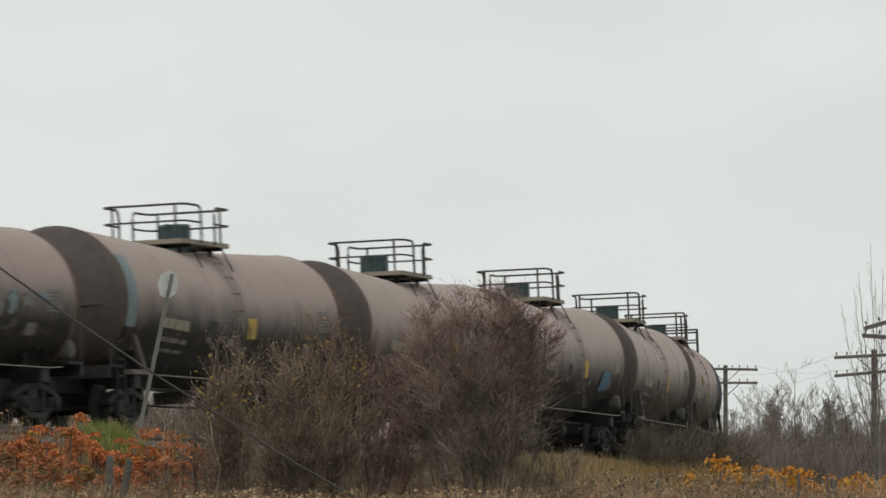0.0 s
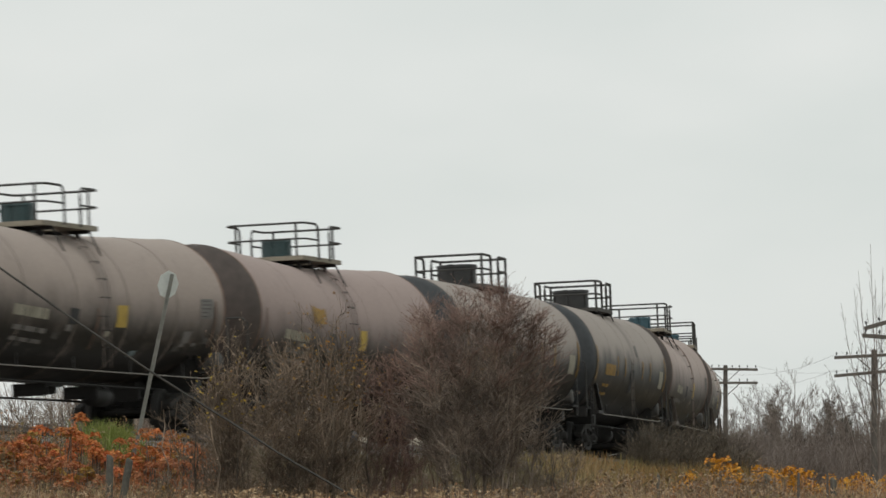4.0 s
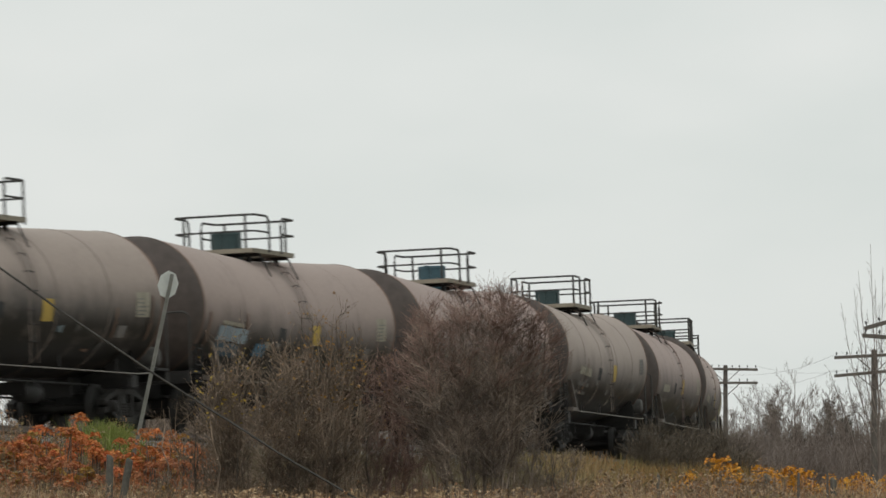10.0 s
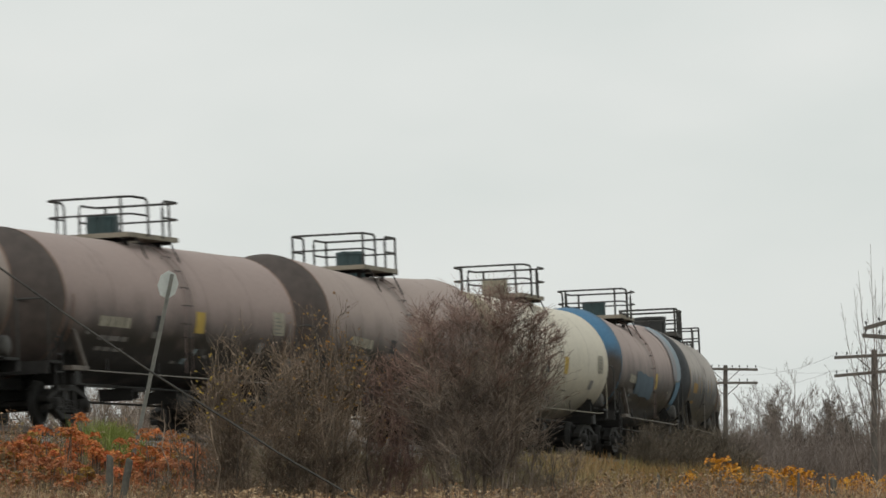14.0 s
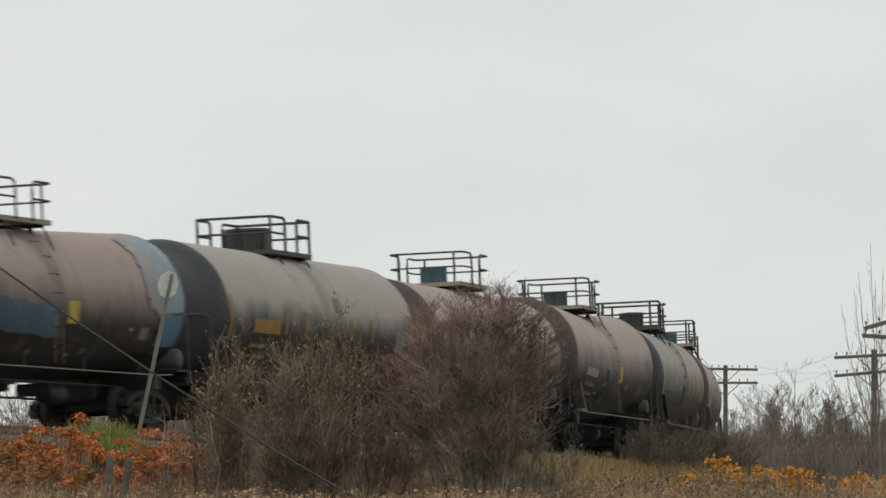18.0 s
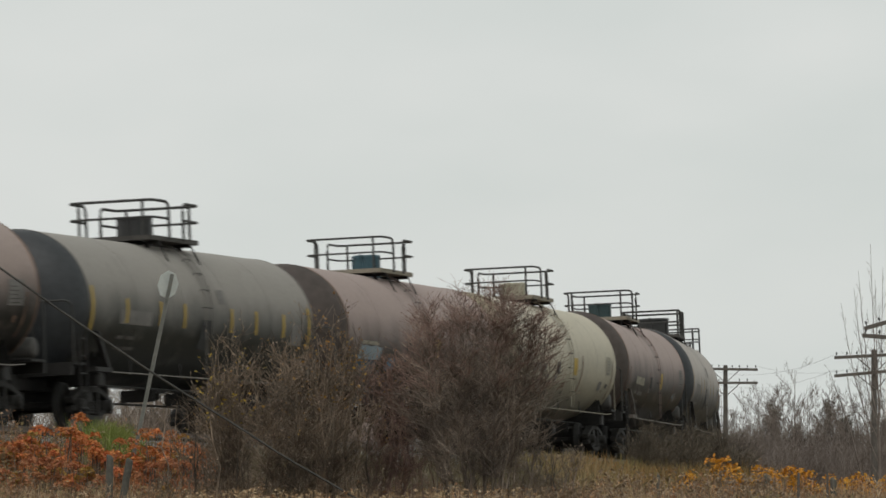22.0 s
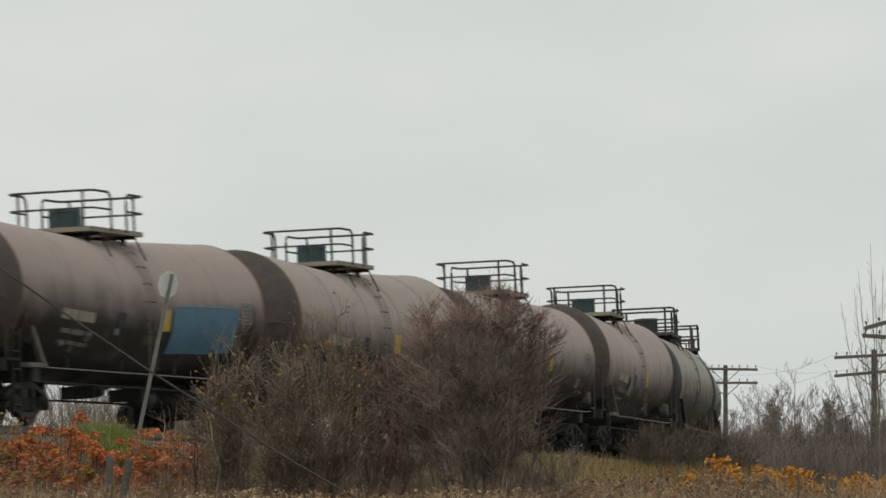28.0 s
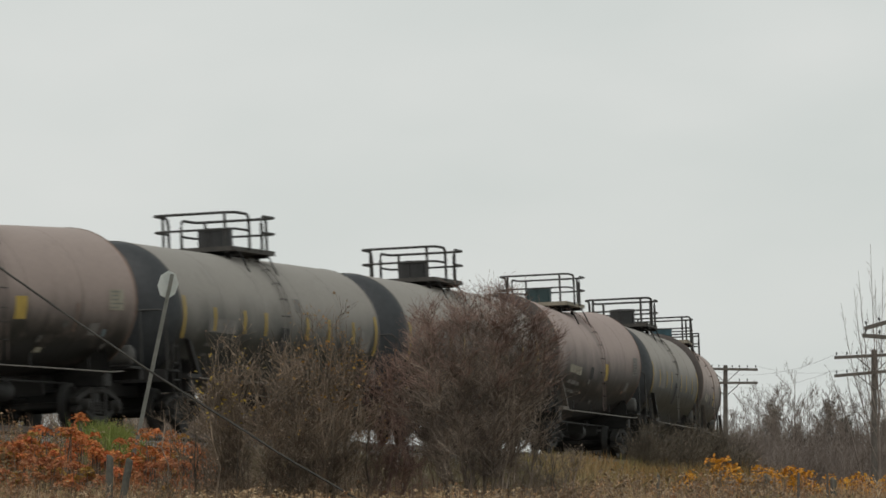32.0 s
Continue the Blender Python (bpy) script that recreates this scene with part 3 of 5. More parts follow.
def build_side_frame(side):
    def go(g):
        y = side * 1.0
        top = [(-1.25, 0.54), (-1.05, 0.62), (-0.45, 0.78), (0.45, 0.78), (1.05, 0.62), (1.25, 0.54)]
        low = [(-1.25, 0.36), (-0.95, 0.42), (-0.42, 0.20), (0.42, 0.20), (0.95, 0.42), (1.25, 0.36)]
        for w0, w1 in ((y - 0.09, y + 0.09),):
            # upper chord, lower chord and columns, so that the windows stay open
            for chord, h in ((top, 0.10), (low, 0.10)):
                for (x0, z0), (x1, z1) in zip(chord, chord[1:]):
                    vs = [Vector((x, w, z + d)) for w in (w0, w1) for x, z in ((x0, z0), (x1, z1)) for d in (-h / 2, h / 2)]
                    g.add(vs, [(0, 1, 3, 2), (4, 6, 7, 5), (0, 4, 5, 1), (2, 3, 7, 6), (0, 2, 6, 4), (1, 5, 7, 3)])
        for x in (-0.38, 0.38):
            g.box((x, y, 0.49), (0.12, 0.18, 0.56))
        for x in (-0.89, 0.89):
            g.box((x, y, 0.47), (0.32, 0.22, 0.20), chamfer=0.05)
            g.lathe([(y + side * 0.02, 0.12), (y + side * 0.20, 0.12), (y + side * 0.22, 0.05), (y + side * 0.22, 0.005)], 12, "y", (x, 0, WHEEL_R))
    return go


def build_springs(side):
    def go(g):
        prof = []
        for k in range(5):
            z = 0.28 + k * 0.055
            prof += [(z, 0.070), (z + 0.014, 0.088), (z + 0.03, 0.088), (z + 0.044, 0.070)]
        g.lathe(prof, 10, "z", (0, side * 1.0, 0))
    return go


def build_bolster(g):
    g.box((0, 0, 0.66), (0.36, 2.1, 0.24), chamfer=0.06)
    g.box((0, 0, 0.5), (1.9, 0.12, 0.10))


def build_wheelset(g):
    g.tube([(0, -1.1, 0), (0, 1.1, 0)], 0.085, 10)
    for s in (-1, 1):
        y = s * 0.755
        pr = [(y - s * 0.085, 0.10), (y - s * 0.075, 0.36), (y - s * 0.085, WHEEL_R + 0.025), (y - s * 0.05, WHEEL_R + 0.02), (y - s * 0.035, WHEEL_R), (y + s * 0.06, WHEEL_R - 0.006),
              (y + s * 0.065, 0.39), (y + s * 0.03, 0.36), (y + s * 0.01, 0.17), (y + s * 0.06, 0.13), (y + s * 0.06, 0.08)]
        g.lathe(pr, 20, "y")
        for j in range(3):
            a = j * 2.094
            g.box((0.26 * math.cos(a), y + s * 0.03, 0.26 * math.sin(a)), (0.06, 0.03, 0.06))


def build_outlet(g):
    g.lathe([(ZC - R - 0.30, 0.16), (ZC - R - 0.26, 0.22), (ZC - R - 0.08, 0.22), (ZC - R + 0.06, 0.34)], 16, "z", (0.6, 0, 0))
    g.box((0.6, 0, ZC - R - 0.10), (0.9, 0.5, 0.10), chamfer=0.1)


def build_reservoir(g):
    g.lathe([(-0.02, 0.01), (0, 0.15), (0.06, 0.21), (0.9, 0.21), (0.96, 0.15), (0.98, 0.01)], 14, "x", (2.2, -0.35, 0.72))
    g.box((2.68, -0.35, 0.92), (0.1, 0.3, 0.14))


def build_rods(g):
    g.tube([(-5.4, 0.1, 0.62), (1.9, 0.1, 0.64), (5.4, 0.1, 0.62)], 0.025, 5)
    g.tube([(-6.3, -0.62, 0.92), (6.3, -0.62, 0.92)], 0.022, 5)
    for x in (-4.2, -1.2, 1.8, 4.4):
        g.box((x, -0.3, 0.78), (0.05, 0.75, 0.26))


def build_brake_drum(g):
    """Brake cylinder that lies across the trailing end platform."""
    g.lathe([(-1.30, 0.01), (-1.30, 0.17), (-1.26, 0.21), (-0.85, 0.21), (-0.83, 0.23), (-0.79, 0.23), (-0.77, 0.12), (-0.55, 0.05), (-0.55, 0.01)], 16, "y", (7.95, 0, 1.52))
    g.box((7.95, -1.0, 1.30), (0.24, 0.36, 0.06))


def build_brake_wheel(g):
    n = 16
    pts = [(-8.42, 0.75 + 0.27 * math.cos(2 * math.pi * j / n), 2.0 + 0.27 * math.sin(2 * math.pi * j / n)) for j in range(n + 1)]
    g.tube(pts, 0.022, 5)
    for j in range(3):
        a = j * 2.094
        g.tube([(-8.40, 0.75, 2.0), (-8.42, 0.75 + 0.27 * math.cos(a), 2.0 + 0.27 * math.sin(a))], 0.015, 4)
    g.tube([(-8.38, 0.75, 1.26), (-8.38, 0.75, 2.0)], 0.03, 5)


def patch(a0, a1, t0, t1, ragged=0.0, seed=0):
    """A sheet of paint on the shell between two places along the car and two heights (degrees)."""
    def go(g):
        nx, nt = 8, max(3, int(abs(t1 - t0) / 3.2) + 1)
        rnd = random.Random(seed)
        vs = []
        for i in range(nx + 1):
            for j in range(nt + 1):
                a, t = a0 + (a1 - a0) * i / nx, t0 + (t1 - t0) * j / nt
                if ragged and (i in (0, nx) or j in (0, nt)):
                    a += rnd.uniform(-1, 1) * ragged
                    t += rnd.uniform(-1, 1) * ragged * 22
                vs.append(around(a, t, R + 0.009))
        w = nt + 1
        g.add(vs, [(i * w + j, (i + 1) * w + j, (i + 1) * w + j + 1, i * w + j + 1) for i in range(nx) for j in range(nt)], True)
    return go


def bars(a0, t0, widths, height, gap=0.12):
    """A row of unreadable lettering as plain bars."""
    def go(g):
        a = a0
        for w in widths:
            patch(a, a + w, t0, t0 + height)(g)
            a += w + gap
    return go


def tank_car(body, head, deck, bonnet, big, marks):
    """One car with all its parts; -x is its leading end."""
    car = new("tank_car")
    F = Matrix.Rotation(math.pi, 4, 'Z')
    bend, wide = marks["bend"], marks["wide"]
    rise = 0.05 if wide else 0.0 if bend else STRAIGHT
    fat = Matrix.Diagonal((1, WIDE, WIDE, 1)) if wide else Matrix.Identity(4)
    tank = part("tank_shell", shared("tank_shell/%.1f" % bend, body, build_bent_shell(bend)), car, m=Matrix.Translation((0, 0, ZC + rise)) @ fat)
    plain = body != "brown3"
    for a in (-4.6, -1.53, 1.53, 4.6):
        part("weld_seam", shared("weld_seam/%d" % plain, body if plain else "seam", build_seam(0.003 if plain else 0.007)), tank, m=Matrix.Translation((a, 0, hog(a) * bend)))
    up = Matrix.Translation((0, 0, ZC + rise + (BEND - SAG) * bend))
    part("tank_head", shared("tank_head", head, build_head), car, m=up @ Matrix.Translation((-LS, 0, 0)) @ fat)
    ring = marks.get("ring", "rust" if body.startswith("brown") else body)
    for end, turn in ((-1, Matrix.Identity(4)), (1, F)):
        part("girth_seam", shared("girth_seam", ring, build_girth), car, m=up @ Matrix.Translation((end * LS, 0, 0)) @ turn @ fat)
    rear = marks.get("rear", body)
    part("tank_head", shared("tank_head", rear, build_head), car, m=up @ Matrix.Translation((LS, 0, 0)) @ F @ fat)
    drop = 0.0 if wide else -0.03 if bend else -0.05
    plat = part("platform", shared("platform", deck, build_deck), car, m=Matrix.Translation((0, 0, drop)))
    for x in (-1.1, 1.1):
        part("platform_bracket", shared("platform_bracket", "steel", build_deck_bracket), plat, m=Matrix.Translation((x, 0, 0)))
    thick = 0.034 if big else 0.028
    over = 0.0 if marks["square"] else 0.06
    part("handrail", shared("handrail/a%d%d" % (big, over > 0), "rail_paint", build_rail(-1, thick, over)), plat)
    part("handrail", shared("handrail/b%d%d" % (big, over > 0), "rail_paint", build_rail(1, thick, over)), plat)
    rad, top = (0.50, 4.72) if wide else (0.37, 4.66) if big else (0.33, 4.60)
    bon = part("fittings_bonnet", shared("fittings_bonnet/%.2f" % rad, bonnet, build_bonnet(rad, top)), car, m=Matrix.Translation((marks.get("bonnet_at", -0.55), 0, drop)))
    part("bonnet_lid", shared("bonnet_lid/%.2f" % rad, bonnet, build_lid(rad, top)), bon)
    part("relief_valve", shared("relief_valve", "steel", build_valve), car, m=Matrix.Translation((0.55, 0.1, drop)))
    for side in (1, -1):
        lad = part("ladder", shared("ladder/%d" % side, body, build_ladder(side)), car)
        if side == 1:
            for a in range(58, -14, -14):
                p = around(0, a, R + 0.07)
                part("rung", shared("rung", "steel", build_rung), lad, m=Matrix.Translation(p) @ Matrix.Rotation(radians(-a), 4, 'X'))
            for z in (1.95, 1.6):
                part("rung", shared("rung", "steel", build_rung), lad, m=Matrix.Translation((0, -1.6, z)))
        pipe = part("side_pipe", shared("side_pipe/%d" % side, marks.get("pipe", "pale"), build_side_pipe(-side)), car)
        for x in (-5.0, -1.7, 1.7, 5.0):
            part("pipe_strap", shared("pipe_strap", "steel", build_pipe_strap), pipe, m=Matrix.Translation((x, -side * 1.44, 1.12)))
    for turn in (Matrix.Identity(4), F):
        part("end_sill", shared("end_sill", "steel", build_end_sill), car, m=turn)
        part("saddle", shared("saddle", "steel", build_saddle), car, m=turn @ Matrix.Translation((-PIVOT, 0, 0)))
        part("end_handrail", shared("end_handrail", marks.get("ends", "rail_paint"), build_end_rail), car, m=turn)
        part("coupler", shared("coupler", "frame", build_coupler), car, m=turn)
        part("end_ladder", shared("end_ladder", "steel", build_end_ladder), car, m=turn)
        part("gusset", shared("gusset", marks.get("ends", "gusset_paint" if not big else "steel"), build_bracket), car, m=turn)
    for x in (-1, 1):
        part("gusset", shared("gusset/m%d" % x, marks.get("ends", "gusset_paint" if not big else "steel"),
                              lambda g, x=x: mirrored(g, build_bracket, -x)), car)
    part("bottom_outlet", shared("bottom_outlet", "steel", build_outlet), car)
    part("air_reservoir", shared("air_reservoir", "steel", build_reservoir), car)
    part("brake_rod", shared("brake_rod", "steel", build_rods), car)
    part("brake_cylinder", shared("brake_cylinder", "drum", build_brake_drum), car)
    part("brake_wheel", shared("brake_wheel", "steel", build_brake_wheel), car)
    sets = []
    for x in (-PIVOT, PIVOT):
        truck = part("truck", shared("truck_bolster", "steel", build_bolster), car, m=Matrix.Translation((x, 0, 0)))
        for side in (-1, 1):
            part("side_frame", shared("side_frame/%d" % side, "frame", build_side_frame(side)), truck)
            for sx in (-0.18, 0, 0.18):
                part("spring", shared("spring/%d" % side, "frame", build_springs(side)), truck, m=Matrix.Translation((sx, 0, 0)))
        for dx in (-0.89, 0.89):
            sets.append((part("wheelset", shared("wheelset", "wheel", build_wheelset), truck, m=Matrix.Translation((dx, 0, WHEEL_R))), dx))
    down = Matrix.Translation((0, 0, -ZC))
    for i, (mat, name, fn) in enumerate(marks.get("paint", ())):
        g = Geo()
        fn(g)
        # later coats lie over earlier ones
        k = 1 + 0.0005 * i
        g.v = [Vector((v[0], v[1] * k, ZC + (v[2] - ZC) * k + bend * hog(v[0]))) for v in g.v]
        part(name, g.mesh(name, mat), tank, m=down)
    return car, sets


def mirrored(g, build, x):
    """The gusset on the far side of the tank (+y), at the end x."""
    h = Geo()
    build(h)
    g.add([Vector((v.x * -x if x > 0 else v.x * -x, -v.y, v.z)) for v in h.v], [f[::-1] if x < 0 else f for f in h.f])


def std_marks(n, mark="white_mark", a=-5.4, faint=False, lettered=True):
    """Reporting marks, data block and hazard panel, as worn bars."""
    rnd = random.Random(n)
    da = rnd.uniform(-0.3, 0.3)
    w = "pale_mark" if faint else mark
    p = []
    if lettered:
        p += [(w, "reporting_mark", bars(a + da, -18, [0.55, 0.3, 0.62, 0.3], 8, 0.06)),
              ("pale_mark", "data_stencil", bars(a + da + 0.2, -29, [0.5, 0.7, 0.4], 4)),
              ("pale_mark", "data_stencil", bars(a + da + 0.3, -38, [0.4, 0.5, 0.6], 3.5))]
    p += [("yellow_mark", "hazard_panel", patch(0.72 + da * 0.4, 1.34 + da * 0.4, -17, 0)),
          ("white_mark" if rnd.random() < 0.6 else "pale_mark", "data_block", patch(6.1, 6.9, -12 + da * 8, 6)),
          ("pale_mark", "data_block", patch(5.2, 5.7, -30, -20)),
          ("dark_mark", "data_plate", patch(-1.95, -1.45, -18, -6)),
          ("pale_mark", "data_plate", patch(-2.05, -1.75, -24, -19))]
    # lines of small print on the data block
    ink = "pale_mark" if p[-4][0] == "white_mark" else "faint_mark"
    for k in range(5):
        t = -10.5 + da * 8 + k * 3.0
        p.append((ink, "print_line", patch(6.18, 6.18 + rnd.uniform(0.35, 0.64), t, t + 1.0)))
    for k in range(8):
        x, t, w, h = rnd.uniform(-6.8, 6.6), rnd.uniform(-46, -22), rnd.uniform(0.14, 0.45), rnd.uniform(2.5, 6)
        p.append((rnd.choice(("pale_mark", "faint_mark", "white_mark", "faint_mark", "faint_mark", "grey_blue_mark", "rust")), "small_marking", patch(x, x + w, t, t + h, 0.03, n * 20 + k)))
    for k in range(3):
        x = rnd.choice((-7.3, 7.0, rnd.uniform(-5, 5)))
        p.append(("rust", "rust_streak", patch(x, x + rnd.uniform(0.05, 0.12), rnd.uniform(-40, -25), rnd.uniform(-12, 6), 0.02, n * 20 + k)))
    return p


def black_marks(n, wide):
    """Yellow reflective strips and orange stencils of the black cars."""
    ink = "orange_mark" if n in (0, 1, 11) else "pale_mark"
    p = [(ink, "stencil", bars(-5.7, -15, [0.5, 0.45, 0.6, 0.4], 11, 0.03)),
         (ink if wide else "faint_mark", "stencil", bars(-5.7, -27, [0.5, 0.6], 3)),
         (ink if wide else "faint_mark", "stencil", bars(-5.6, -36, [0.4, 0.8], 3)),
         ("white_mark" if n in (0, 1) else "pale_mark", "data_block", patch(6.15, 6.95, -20, -2)),
         ("pale_mark", "data_block", patch(0.9, 1.4, 8, 20)),
         ("dark_mark", "data_plate", patch(-0.3, 0.35, -30, -6))]
    at = (-7.5, -3.2, -1.6, 2.2, 4.0, 7.4) if wide else (-7.5, -5.3, -3.1, -1.5, 1.75, 3.5, 5.5, 7.4)
    for a in at:
        p.append(("orange_mark" if wide else "yellow_mark", "reflective_strip", patch(a - 0.07, a + 0.09, -22 if abs(a) > 7 else -14, 12 if abs(a) > 7 else 5)))
    return p


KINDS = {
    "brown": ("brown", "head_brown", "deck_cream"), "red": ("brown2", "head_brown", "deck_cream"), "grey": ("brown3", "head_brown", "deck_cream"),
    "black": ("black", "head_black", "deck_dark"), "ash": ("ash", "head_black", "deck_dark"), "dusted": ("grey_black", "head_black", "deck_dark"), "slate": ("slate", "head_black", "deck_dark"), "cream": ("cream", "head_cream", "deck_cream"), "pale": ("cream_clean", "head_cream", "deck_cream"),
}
# order in the train: kind, bonnet, what is painted on it
TRAIN = {
    -8: ("brown", "teal", ""), -7: ("red", "blue", ""), -6: ("brown", "teal", "faded"), -5: ("brown", "teal", "bluering"), -4: ("brown", "teal", "blotch"), -3: ("brown", "teal", "bluetag"),
    -2: ("grey", "teal", ""), -1: ("red", "teal", "orange"), 0: ("black", "black", ""), 1: ("black", "black", ""), 2: ("brown", "blue", ""), 3: ("grey", "blue", ""),
    4: ("brown", "teal", "bluesign"), 5: ("red", "blue", ""), 6: ("grey", "teal", ""), 7: ("red", "teal", ""), 8: ("brown", "teal", ""), 9: ("pale", "cream", ""),
    10: ("red", "teal", "blue"), 11: ("dusted", "black", ""), 12: ("brown", "blue", ""), 13: ("brown", "teal", ""), 14: ("slate", "black", ""), 15: ("red", "blue", "bluesign"),
    16: ("cream", "cream", ""), 17: ("red", "teal", ""), 18: ("ash", "black", ""), 19: ("brown", "teal", "bluepatch"), 20: ("grey", "teal", "bluetag"), 21: ("brown", "teal", "bluesign"),
    22: ("brown", "teal", "blotch"), 23: ("slate", "black", ""), 24: ("slate", "black", ""), 25: ("red", "teal", ""), 26: ("slate", "black", ""), 27: ("brown", "blue", ""),
    28: ("brown", "teal", ""), 29: ("grey", "teal", ""), 30: ("brown", "teal", ""),
}
# shells that are straight, and the one that is bent by half; the rest slope to their middle
LEVEL = (-6, 0, 1, 7, 9, 11, 12, 14, 15, 16, 18, 21, 23, 24, 26)
HALF_BENT = (17,)
SQUARE_RAILS = (0, 1, 3, 6, 8, 11, 18)
# how far each stands from an even spacing
SLACK = {-5: 0.22, -4: 0.26, -3: 0.09, -2: 0.11, -1: -0.1, 0: 0.12, 1: 0.12, 2: -0.08, 3: -0.11, 4: -0.19, 5: -0.12, 6: -0.25, 7: -0.17, 8: -0.17, 9: -0.06, 10: -0.06, 11: -0.07,
         12: -0.01, 13: -0.15, 14: -0.14, 15: 0.02, 17: 0.03, 18: 0.04, 19: 0.08, 20: 0.08, 21: 0.2, 22: 0.1, 23: 0.13, 24: 0.12, 25: 0.12, 26: 0.12, 27: 0.1, 28: 0.1}
LABELS = {
    "brown": "dust-brown tank car with a railed top platform", "red": "reddish brown dusty tank car with dark ends", "grey": "grey-brown dusty tank car with a cream platform",
    "black": "black tank car with pale dust and orange stencils", "ash": "black tank car, pale with grey dust and painted sheen", "dusted": "black tank car with grey dust on its back", "slate": "grey-green black tank car with yellow strips", "cream": "cream tank car with darker lower sides", "pale": "pale cream tank car with a cream bonnet",
}
CARS = []


def build_train():
    for n, (kind, bonnet, extra) in TRAIN.items():
        body, head, deck = KINDS[kind]
        big = kind in ("black", "dusted", "ash", "slate")
        wide = kind in ("black", "dusted", "ash")
        pale = kind in ("cream", "pale")
        marks = {"paint": black_marks(n, wide) if big else std_marks(n, faint=pale, lettered=extra != "bluesign")}
        marks["wide"], marks["square"] = wide, n in SQUARE_RAILS
        marks["bend"] = 0.0 if n in LEVEL else 0.5 if n in HALF_BENT else 1.0
        if pale:
            marks["ends"] = marks["pipe"] = "deck_cream"
        if big and not wide:
            marks["bonnet_at"] = 0.0
        if not big:
            marks["bonnet_at"] = 0.55 if n in (-5, 2, 3, 5, 8, 15, 16) else -0.72
        pts = marks["paint"]
        words = LABELS[kind]
        if extra == "bluering":
            pts.append(("grey_blue_mark", "paint_band", patch(-7.62, -7.0, -22, 36)))
        if extra == "bluetag":
            pts.append(("blue_mark", "sprayed_tag", patch(3.8, 5.2, -32, -11, 0.08, n)))
        if extra == "bluesign":
            pts.append(("pale_blue", "sprayed_tag", patch(-6.5, -4.4, -25, -13, 0.03, n)))
            pts.append(("white_mark", "reporting_mark", bars(-6.3, -12, [0.5, 0.3, 0.6], 3, 0.06)))
            pts.append(("deep_blue", "sprayed_tag", patch(-6.4, -4.6, -38, -26, 0.04, n + 3)))
            pts.append(("pale_mark", "data_stencil", bars(-6.2, -34, [0.7, 0.5], 3)))
            pts.append(("blue_mark", "sprayed_tag", patch(-3.6, -2.8, -33, -22, 0.04, n + 5)))
        if extra == "bluepatch":
            pts.append(("blue_mark", "sprayed_tag", patch(1.5, 5.9, -36, 1, 0.03, n)))
            pts.append(("grey_blue_mark", "print_line", bars(1.9, 2, [0.9, 0.7, 1.1, 0.6], 2.5)))
            words = "dust-brown tank car with a blue painted panel"
        if extra == "orange":
            pts.append(("orange_mark", "sprayed_tag", patch(-3.4, -2.4, 0, 14, 0.1, n)))
        if extra == "blotch":
            pts.append(("pale_mark", "sprayed_tag", patch(-2.9, -2.1, -30, -10, 0.1, n)))
        if extra == "faded":
            for k in range(4):
                pts.append(("grey_blue_mark" if k % 2 else "pale_mark", "sprayed_tag", patch(3.2 + k * 0.8, 3.7 + k * 0.8, -18 + 5 * k, 2, 0.1, n + k)))
        if extra == "blue":
            head, marks["rear"], marks["ring"] = "head_blue", "head_blue", "blue_mark"
            pts.append(("deep_blue", "sprayed_tag", patch(-4.0, 0.2, -28, -4, 0.06, n)))
            pts.append(("veiled_blue", "paint_band", patch(5.5, 6.7, -6, 62, 0.16, n + 9)))
            pts.append(("pale_blue", "paint_band", patch(6.5, 7.58, -8, 66, 0.08, n)))
            pts.append(("blue_mark", "paint_band", patch(6.3, 7.5, -36, -10, 0.04, n)))
            words = "dust-brown tank car with bright blue ends"
        car, sets = tank_car(body, head, deck, "bonnet_" + bonnet, big, marks)
        tagged(car, words, "tank car", "tank cars of the train")
        CARS.append((n, car, sets))


build_train()


# ---- vegetation ----
def branchy(g, rnd, base, way, length, r0, depth, spread, sides, droop=0.0, steps=5, taper=0.35, kids=(5, 4), up=0.3, tips=None, wob=0.16, bare=0.22, short=1.0, least=0.0029):
    """A branch that bends and forks; tips collects its ends."""
    pts, d, p = [Vector(base)], Vector(way).normalized(), Vector(base)
    for i in range(steps):
        d = (d + Vector((rnd.uniform(-1, 1), rnd.uniform(-1, 1), rnd.uniform(-0.6, 0.6) - droop)) * wob).normalized()
        p = p + d * (length / steps)
        pts.append(p.copy())
    g.tube(pts, r0, 3 if depth < 2 else 4, r0 * taper, cap=False)
    if tips is not None and depth == 0:
        tips.append((pts[-1], d))
        tips.append((pts[len(pts) // 2], d))
    if depth > 0:
        n = kids[depth - 1] if depth - 1 < len(kids) else kids[-1]
        for k in range(n):
            f = bare + (0.98 - bare) * (k + rnd.random()) / n
            i = min(steps - 1, int(f * steps))
            q = pts[i].lerp(pts[i + 1], f * steps - i)
            a = (pts[i + 1] - pts[i]).normalized()
            out = Vector((rnd.uniform(-1, 1), rnd.uniform(-1, 1), rnd.uniform(-0.2, 0.7)))
            w = (a * (1 - spread * 0.5) + out.normalized() * spread + Vector((0, 0, up))).normalized()
            branchy(g, rnd, q, w, length * short * rnd.uniform(0.32, 0.55) * (1.1 - 0.45 * f), max(r0 * 0.5, least), depth - 1, spread, sides, droop, 4 if depth > 1 else 3, taper, kids, up, tips, wob * 1.3, 0.22, 0.5 + 0.5 * short, least)


